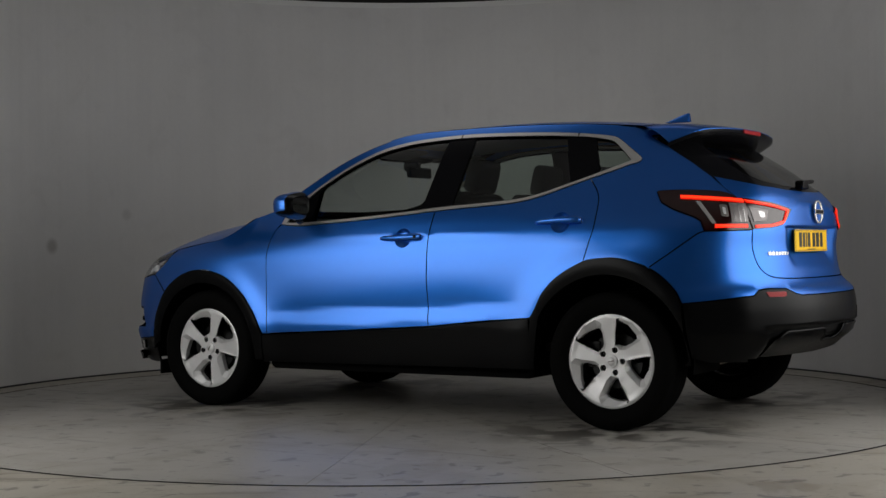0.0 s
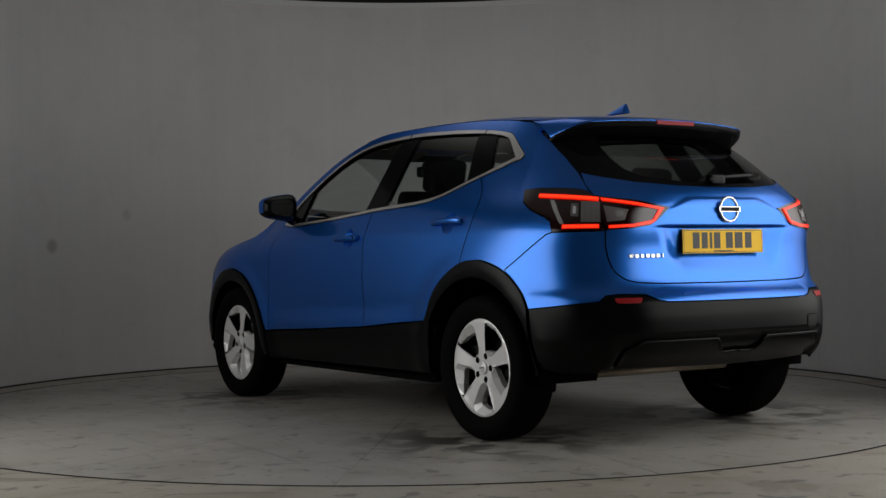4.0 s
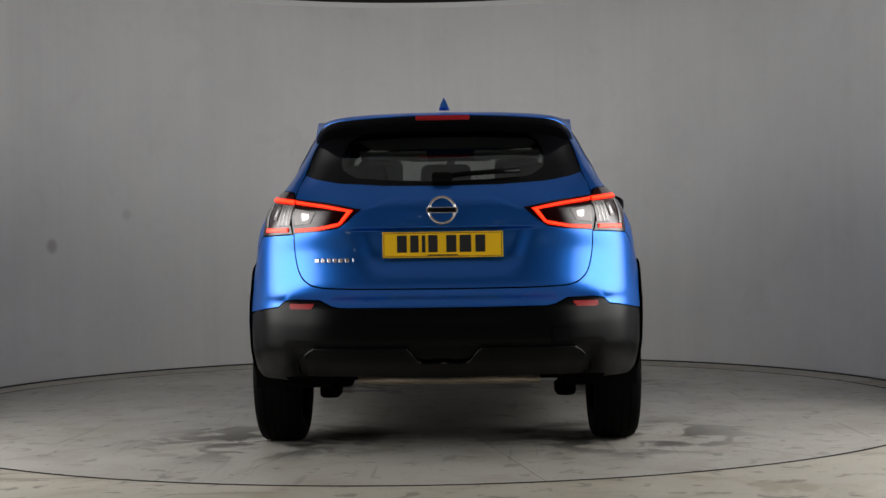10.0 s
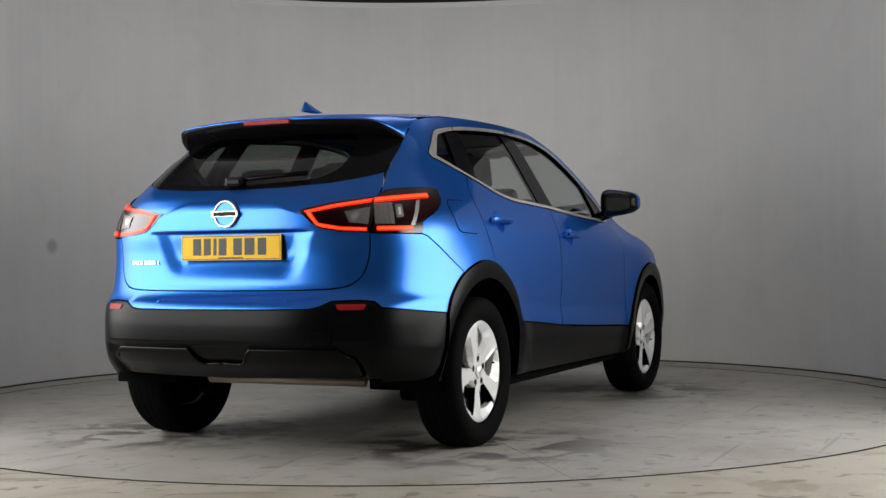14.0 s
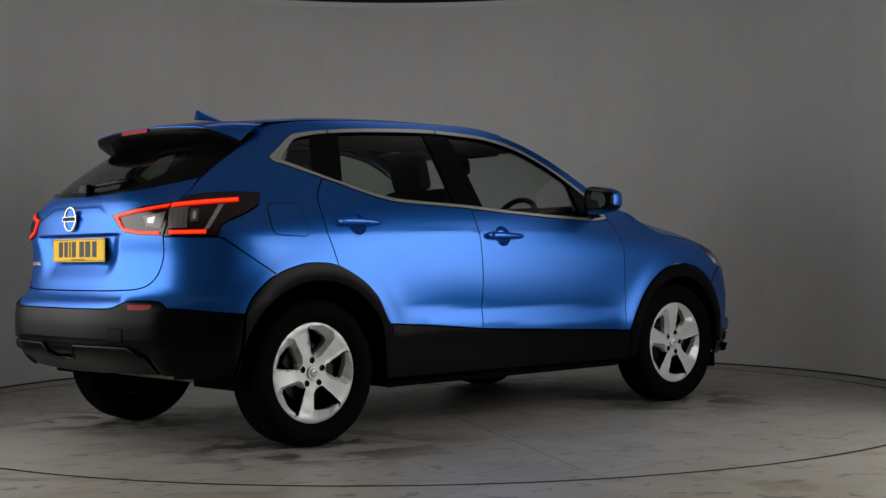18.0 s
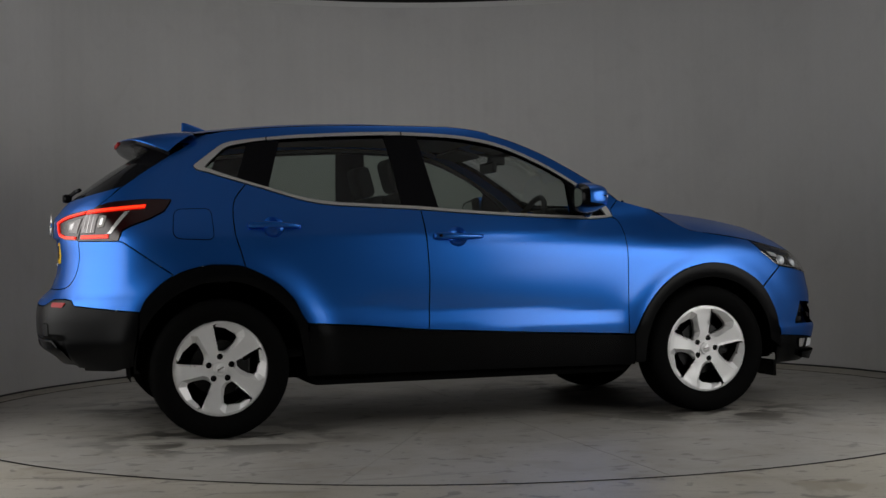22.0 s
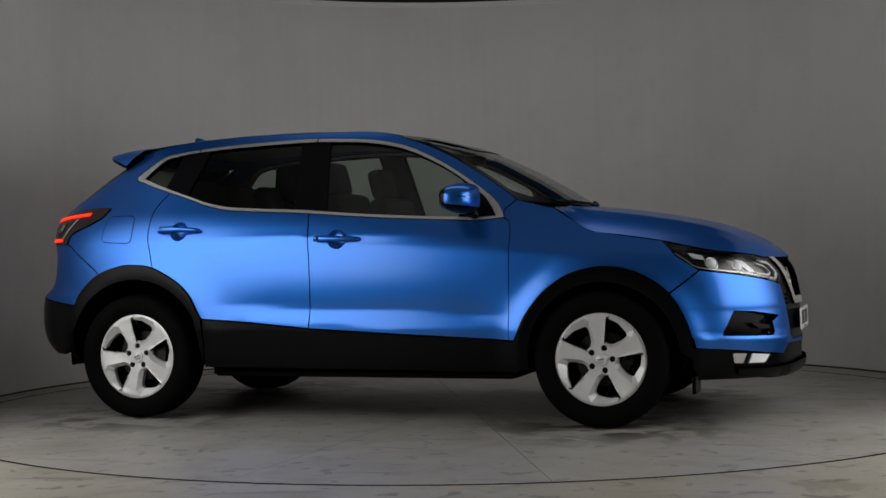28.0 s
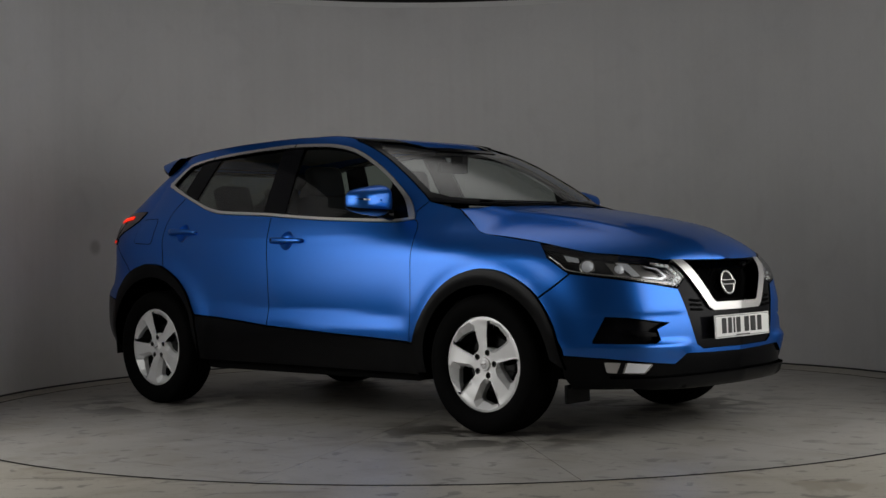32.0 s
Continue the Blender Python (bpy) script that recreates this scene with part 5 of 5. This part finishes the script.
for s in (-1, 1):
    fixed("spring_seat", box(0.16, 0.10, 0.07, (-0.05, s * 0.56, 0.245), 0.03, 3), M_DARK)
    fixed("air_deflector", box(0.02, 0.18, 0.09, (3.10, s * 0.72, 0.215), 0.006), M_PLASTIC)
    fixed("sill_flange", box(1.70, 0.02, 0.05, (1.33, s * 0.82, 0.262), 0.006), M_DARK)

# ---- fittings ----
def door_mirror(s):
    """A door mirror: painted cap, black foot and shell, glass to the rear, a clear indicator strip."""
    def f(u, v):
        a, b = u * 2 * math.pi, v * math.pi
        k = lambda t, e: np.sign(t) * np.abs(t)**e
        y = k(np.cos(a), 0.55) * np.sin(b)**0.5 * 0.120
        z = k(np.sin(a), 0.55) * np.sin(b)**0.5 * 0.074 * (1 - 0.22 * np.clip(y / 0.108, -1, 1))
        x = -np.cos(b) * 0.085 - 0.02 * y / 0.108
        return np.c_[x, y, z]
    V, F = grid(f, np.linspace(0, 1, 41), np.linspace(0.16, 0.999, 18))
    V = [(x, -y * -1, z) for x, y, z in V]
    cap, shellm = bmesh.new(), bmesh.new()
    for bm, rear in ((cap, False), (shellm, False), (shellm, True)):
        vs = [bm.verts.new(p) for p in V]
        for q in F:
            if (q[0] % 18 < 4) == rear:
                bm.faces.new([vs[i] for i in q])
        if not rear:
            low = bm is shellm
            bmesh.ops.bisect_plane(bm, geom=bm.verts[:] + bm.edges[:] + bm.faces[:], plane_co=(0, 0, -0.036), plane_no=(0.12, 0, 1), clear_inner=not low, clear_outer=low)
        bmesh.ops.delete(bm, geom=[p for p in bm.verts if not p.link_faces], context="VERTS")
    ob = fixed("door_mirror", cap, M_PAINT, car, "blue door mirror with black base and clear indicator", True)
    ob.matrix_basis = Matrix.Translation(AXIS + Vector((1.945, s * 0.945, 1.172))) @ pose(0, 0, 0, 0, 0, -6 * s) @ Matrix.Diagonal((1, s, 1, 1))
    part("shell", shellm, M_PLASTIC, ob, "black plastic shell", True)
    ring = [V[i * 18] for i in range(40)]
    part("glass", mesh_of("glass", [(x + 0.004, y * 0.9, z * 0.9) for x, y, z in ring], [tuple(range(40))], M_MIRROR), None, ob)
    part("rim", mesh_of("rim", ring + [(x + 0.003, y * 0.9, z * 0.9) for x, y, z in ring], [(i, (i + 1) % 40, 40 + (i + 1) % 40, 40 + i) for i in range(40)], M_PLASTIC), None, ob)
    line = [(-math.cos(q) * 0.085 - 0.02 + 0.001, 0.112 * math.sin(q)**0.5 + 0.001, 0.012 - 0.01 * i / 11) for i, q in enumerate(np.linspace(1.2, 2.95, 14))]
    part("indicator", mesh_of("indicator", *tube(line, 0.006, 8), M_GLOSS, True), None, ob, "dark indicator strip")
    part("indicator_lens", mesh_of("indicator_lens", *tube([(x + 0.002, y + 0.003, z) for x, y, z in line[-5:]], 0.005, 8), M_SILVER, True), None, ob, "clear tip of the indicator")
    part("foot", mesh_of("foot", *tube([(0.01, -0.05, -0.05), (0.05, -0.12, -0.075), (0.06, -0.17, -0.09)], 0.03, 10), M_PLASTIC, True), None, ob)
    return ob


for s in (-1, 1):
    door_mirror(s)
    carpart("mirror_base", [(1.905, 1.085), (2.09, 1.085), (2.04, 1.155), (1.99, 1.20), (1.905, 1.26)], SIDE[s], M_PLASTIC, car, off=0.0, gap=0, lip=0.01, label="black plastic mirror base")
    for nm, x0, z0 in (("front_handle", 1.105, 0.981), ("rear_handle", 0.150, 1.043)):
        S = SIDE[s]
        rim2 = cup(x0, z0)
        hd = carpart(nm, rim2, S, M_PAINT, car, off=0.0015, gap=0, lip=0.002, step=0.02, label="blue pull handle over a round cup")
        # hollow of the cup, a shallow bowl in the same paint
        p1, n1 = S(*np.array(rim2).T)
        rows = [p1 + n1 * 0.0005]
        for k, d in ((0.93, -0.004), (0.8, -0.012), (0.6, -0.019), (0.3, -0.022)):
            c2 = np.array([(x0 + 0.125 + k * (a - x0 - 0.125), z0 - 0.004 + k * (b - z0 + 0.004)) for a, b in rim2])
            p2, n2 = S(c2[:, 0], c2[:, 1])
            rows.append(p2 + n2 * d)
        m = len(rim2)
        vv = [tuple(p) for r in rows for p in r]
        ff = [(r * m + i, r * m + (i + 1) % m, (r + 1) * m + (i + 1) % m, (r + 1) * m + i) for r in range(4) for i in range(m)] + [tuple(4 * m + i for i in range(m))]
        hd.data = mesh_of(nm, vv, ff, M_PAINT, True)
        # grip bar
        xs2 = np.linspace(0, 1, 14)
        gv, gf = [], []
        for t in xs2:
            xx = x0 + 0.262 * t
            p, nn = S(np.array([xx]), np.array([z0 - 0.006 * t]))
            lift = 0.010 + 0.024 * math.sin(math.pi * min(1, t * 1.02))**0.5 * (1 - 0.35 * t)
            wz = 0.019 * (1 - 0.35 * t) * (1 if 0.02 < t < 0.97 else 0.72)
            for a in range(8):
                aa = a * math.pi / 4
                gv.append(tuple(p[0] + nn[0] * (lift + 0.010 * math.cos(aa)) + np.array([0, 0, wz * math.sin(aa)])))
        for i in range(13):
            gf += [(i * 8 + a, i * 8 + (a + 1) % 8, (i + 1) * 8 + (a + 1) % 8, (i + 1) * 8 + a) for a in range(8)]
        gf += [tuple(range(8)), tuple(range(13 * 8, 14 * 8))]
        part("grip", mesh_of("grip", gv, gf, M_PAINT, True), None, hd)
        if nm == "front_handle":
            p, nn = S(np.array([x0 + 0.028]), np.array([z0]))
            part("key_cover", box(0.018, 0.006, 0.016, tuple(p[0] + nn[0] * 0.032), 0.004), M_GLOSS, hd)


def fin():
    """A shark-fin aerial."""
    v, f = [], []
    for t in np.linspace(0, 1, 10):
        x = 0.06 - 0.135 * t
        h = 0.052 * t**0.8 if t < 0.9 else 0.052 * (1 - (t - 0.9) * 0.9)
        w = 0.026 * (1 - 0.15 * t)
        for a in range(9):
            g = math.pi * a / 8
            v.append((x, w * math.cos(g) * (1 - 0.75 * math.sin(g) * t), 1.585 + 0.004 + h * math.sin(g)**0.9 * 1.0))
    for i in range(9):
        f += [(i * 9 + a, i * 9 + a + 1, (i + 1) * 9 + a + 1, (i + 1) * 9 + a) for a in range(8)]
    f.append(tuple(range(81, 90)))
    fixed("aerial_fin", mesh_of("aerial_fin", v, f, M_PAINT, True), None, car, "blue shark-fin aerial")


fin()
# rear wiper
wip = fixed("rear_wiper", mesh_of("rear_wiper", *tube([tuple(BACK(np.array([y]), np.array([z]))[0][0] + np.array([-0.02, 0, 0.012])) for y, z in ((0.0, 1.215), (-0.12, 1.226), (-0.30, 1.235), (-0.42, 1.240))], 0.011, 8), M_PLASTIC, True), None, car, "black rear wiper")
part("pivot", box(0.05, 0.09, 0.045, tuple(BACK(np.array([0.0]), np.array([1.212]))[0][0] + np.array([-0.022, 0, 0.01])), 0.015), M_PLASTIC, wip)
# front wipers
for y0, y1 in ((0.62, 0.05), (0.05, -0.50)):
    pts = []
    for t in np.linspace(0, 1, 7):
        y = y0 + (y1 - y0) * t
        p = screen_f(np.array([y]), np.array([1.145 + 0.015 * t]))[0]
        pts.append((p[0] + 0.014, p[1], p[2] + 0.004))
    fixed("front_wiper", mesh_of("front_wiper", *tube(pts, 0.008, 6), M_PLASTIC, True), None, car, "black front wiper")
for y in (-0.33, 0.33, -0.13, 0.13):
    if abs(y) > 0.2:
        p, nn = BACK(np.array([sy(abs(y), 0.70, -1) - (XR - LR)]) * (1 if y > 0 else -1), np.array([0.70]))
        ob = fixed("parking_sensor", mesh_of("parking_sensor", *lathe([(0.0, 0.0008), (0.009, 0.0012), (0.0105, 0.0)], 16, "z"), M_PAINT, True), None, car)
        ob.matrix_basis = Matrix.Translation(AXIS + Vector(p[0])) @ Vector(nn[0]).to_track_quat("Z", "Y").to_matrix().to_4x4()

# ---- cabin ----
def seat(x, y, w, back=0.62, tilt=-14, front=True):
    ob = fixed("seat", box(0.50, w, 0.16, (x + 0.22, y, 0.60), 0.05, 3), M_CLOTH, car, "charcoal cloth seat", True)
    part("backrest", box(0.13, w, back, (x - 0.08, y, 0.64 + back / 2), 0.05, 3, (0, tilt, 0)), M_CLOTH, ob, "", True)
    hs2 = [y] if front else [y - w * 0.32, y, y + w * 0.32]
    for h in hs2:
        part("headrest", box(0.10, 0.25, 0.19, (x - 0.20, h, 0.72 + back), 0.045, 3, (0, tilt, 0)), M_CLOTH, ob, "", True)
        for d in (-0.06, 0.06):
            part("post", mesh_of("post", *tube([(x - 0.18, h + d, 0.60 + back), (x - 0.195, h + d, 0.70 + back)], 0.007, 6), M_STEEL), None, ob)
    return ob


seat(1.22, 0.38, 0.50, 0.60)
seat(1.22, -0.38, 0.50, 0.60)
seat(0.42, 0.0, 1.30, 0.52, -18, False)
fixed("dashboard", box(0.42, 1.40, 0.30, (2.13, 0, 0.93), 0.08, 3), M_TRIM, car, "dark dashboard", True)
fixed("instrument_hood", box(0.18, 0.36, 0.08, (1.98, -0.38, 1.09), 0.03, 3), M_TRIM, car, "", True)
v, f = [], []
for i in range(36):
    a = 2 * math.pi * i / 36
    for j in range(8):
        b = 2 * math.pi * j / 8
        r = 0.18 + 0.016 * math.cos(b)
        v.append((0.016 * math.sin(b), r * math.cos(a), r * math.sin(a)))
f = [(i * 8 + j, i * 8 + (j + 1) % 8, ((i + 1) % 36) * 8 + (j + 1) % 8, ((i + 1) % 36) * 8 + j) for i in range(36) for j in range(8)]
st = fixed("steering_wheel", mesh_of("steering_wheel", v, f, M_TRIM, True), None, car, "dark steering wheel")
st.matrix_basis = Matrix.Translation(AXIS + Vector((1.80, -0.38, 1.03))) @ pose(0, 0, 0, 0, 25, 0)
part("boss", box(0.04, 0.14, 0.12, (0.02, 0, -0.01), 0.02), M_TRIM, st)
part("spoke", box(0.02, 0.33, 0.035, (0.015, 0, 0), 0.008), M_TRIM, st)
fixed("rear_view_mirror", box(0.03, 0.24, 0.065, (1.70, 0, 1.385), 0.012), M_GLOSS, car, "black rear-view mirror")
fixed("mirror_stem", box(0.10, 0.05, 0.05, (1.75, 0, 1.425), 0.012), M_GLOSS, car)
for s in (-1, 1):
    fixed("sun_visor", box(0.16, 0.40, 0.02, (1.62, s * 0.34, 1.478), 0.008, 2, (0, 12, 0)), M_LINING)
    inner_low = [(0.12, 0.90), (0.40, 0.86), (0.50, 0.55), (2.1, 0.50), (2.1, 1.055), (1.84, 1.066), (1.25, 1.10), (0.65, 1.14), (0.29, 1.22), (0.10, 1.28)]
    carpart("door_lining", inner_low, SIDE[s], M_TRIM, car, off=-0.05, gap=0, lip=0.03, step=0.1)
    carpart("quarter_lining", [X(-0.30, 0.90), (0.10, 0.90), (0.10, 1.26), (0.0, 1.29), X(-0.12, 1.35), X(-0.12, 1.47), X(-0.24, 1.40), X(-0.40, 1.22)], SIDE[s], M_TRIM, car, off=-0.04, gap=0, lip=0.03, step=0.08)
rl = [(1.55, 0.0), (1.55, 0.45), (1.3, 0.53), (0.2, 0.53), (-0.05, 0.5), (-0.1, 0.0)]
carpart("roof_lining", rl + [(x, -y) for x, y in rl[::-1]], ROOFS, M_LINING, car, off=-0.035, gap=0, lip=0, step=0.12, label="pale cloth roof lining")
fixed("load_floor", box(0.75, 1.1, 0.04, (-0.28, 0, 0.78), 0.01), M_TRIM)
fixed("parcel_shelf", box(0.50, 1.08, 0.02, (-0.15, 0, 1.10), 0.006), M_TRIM, car, "dark parcel shelf")
fixed("cabin_floor", box(2.3, 1.5, 0.04, (1.2, 0, 0.40), 0.01), M_TRIM)
fixed("bulkhead", box(0.04, 1.45, 0.75, (2.33, 0, 0.74), 0.01), M_TRIM)


# ---- what moves ----
def motions():
    rows = [(float(t), pose(0, 0, 0, 0, 0, TH0 + TURN * t)) for t in range(33)]
    walk(car, rows)
    walk(table, rows)


motions()
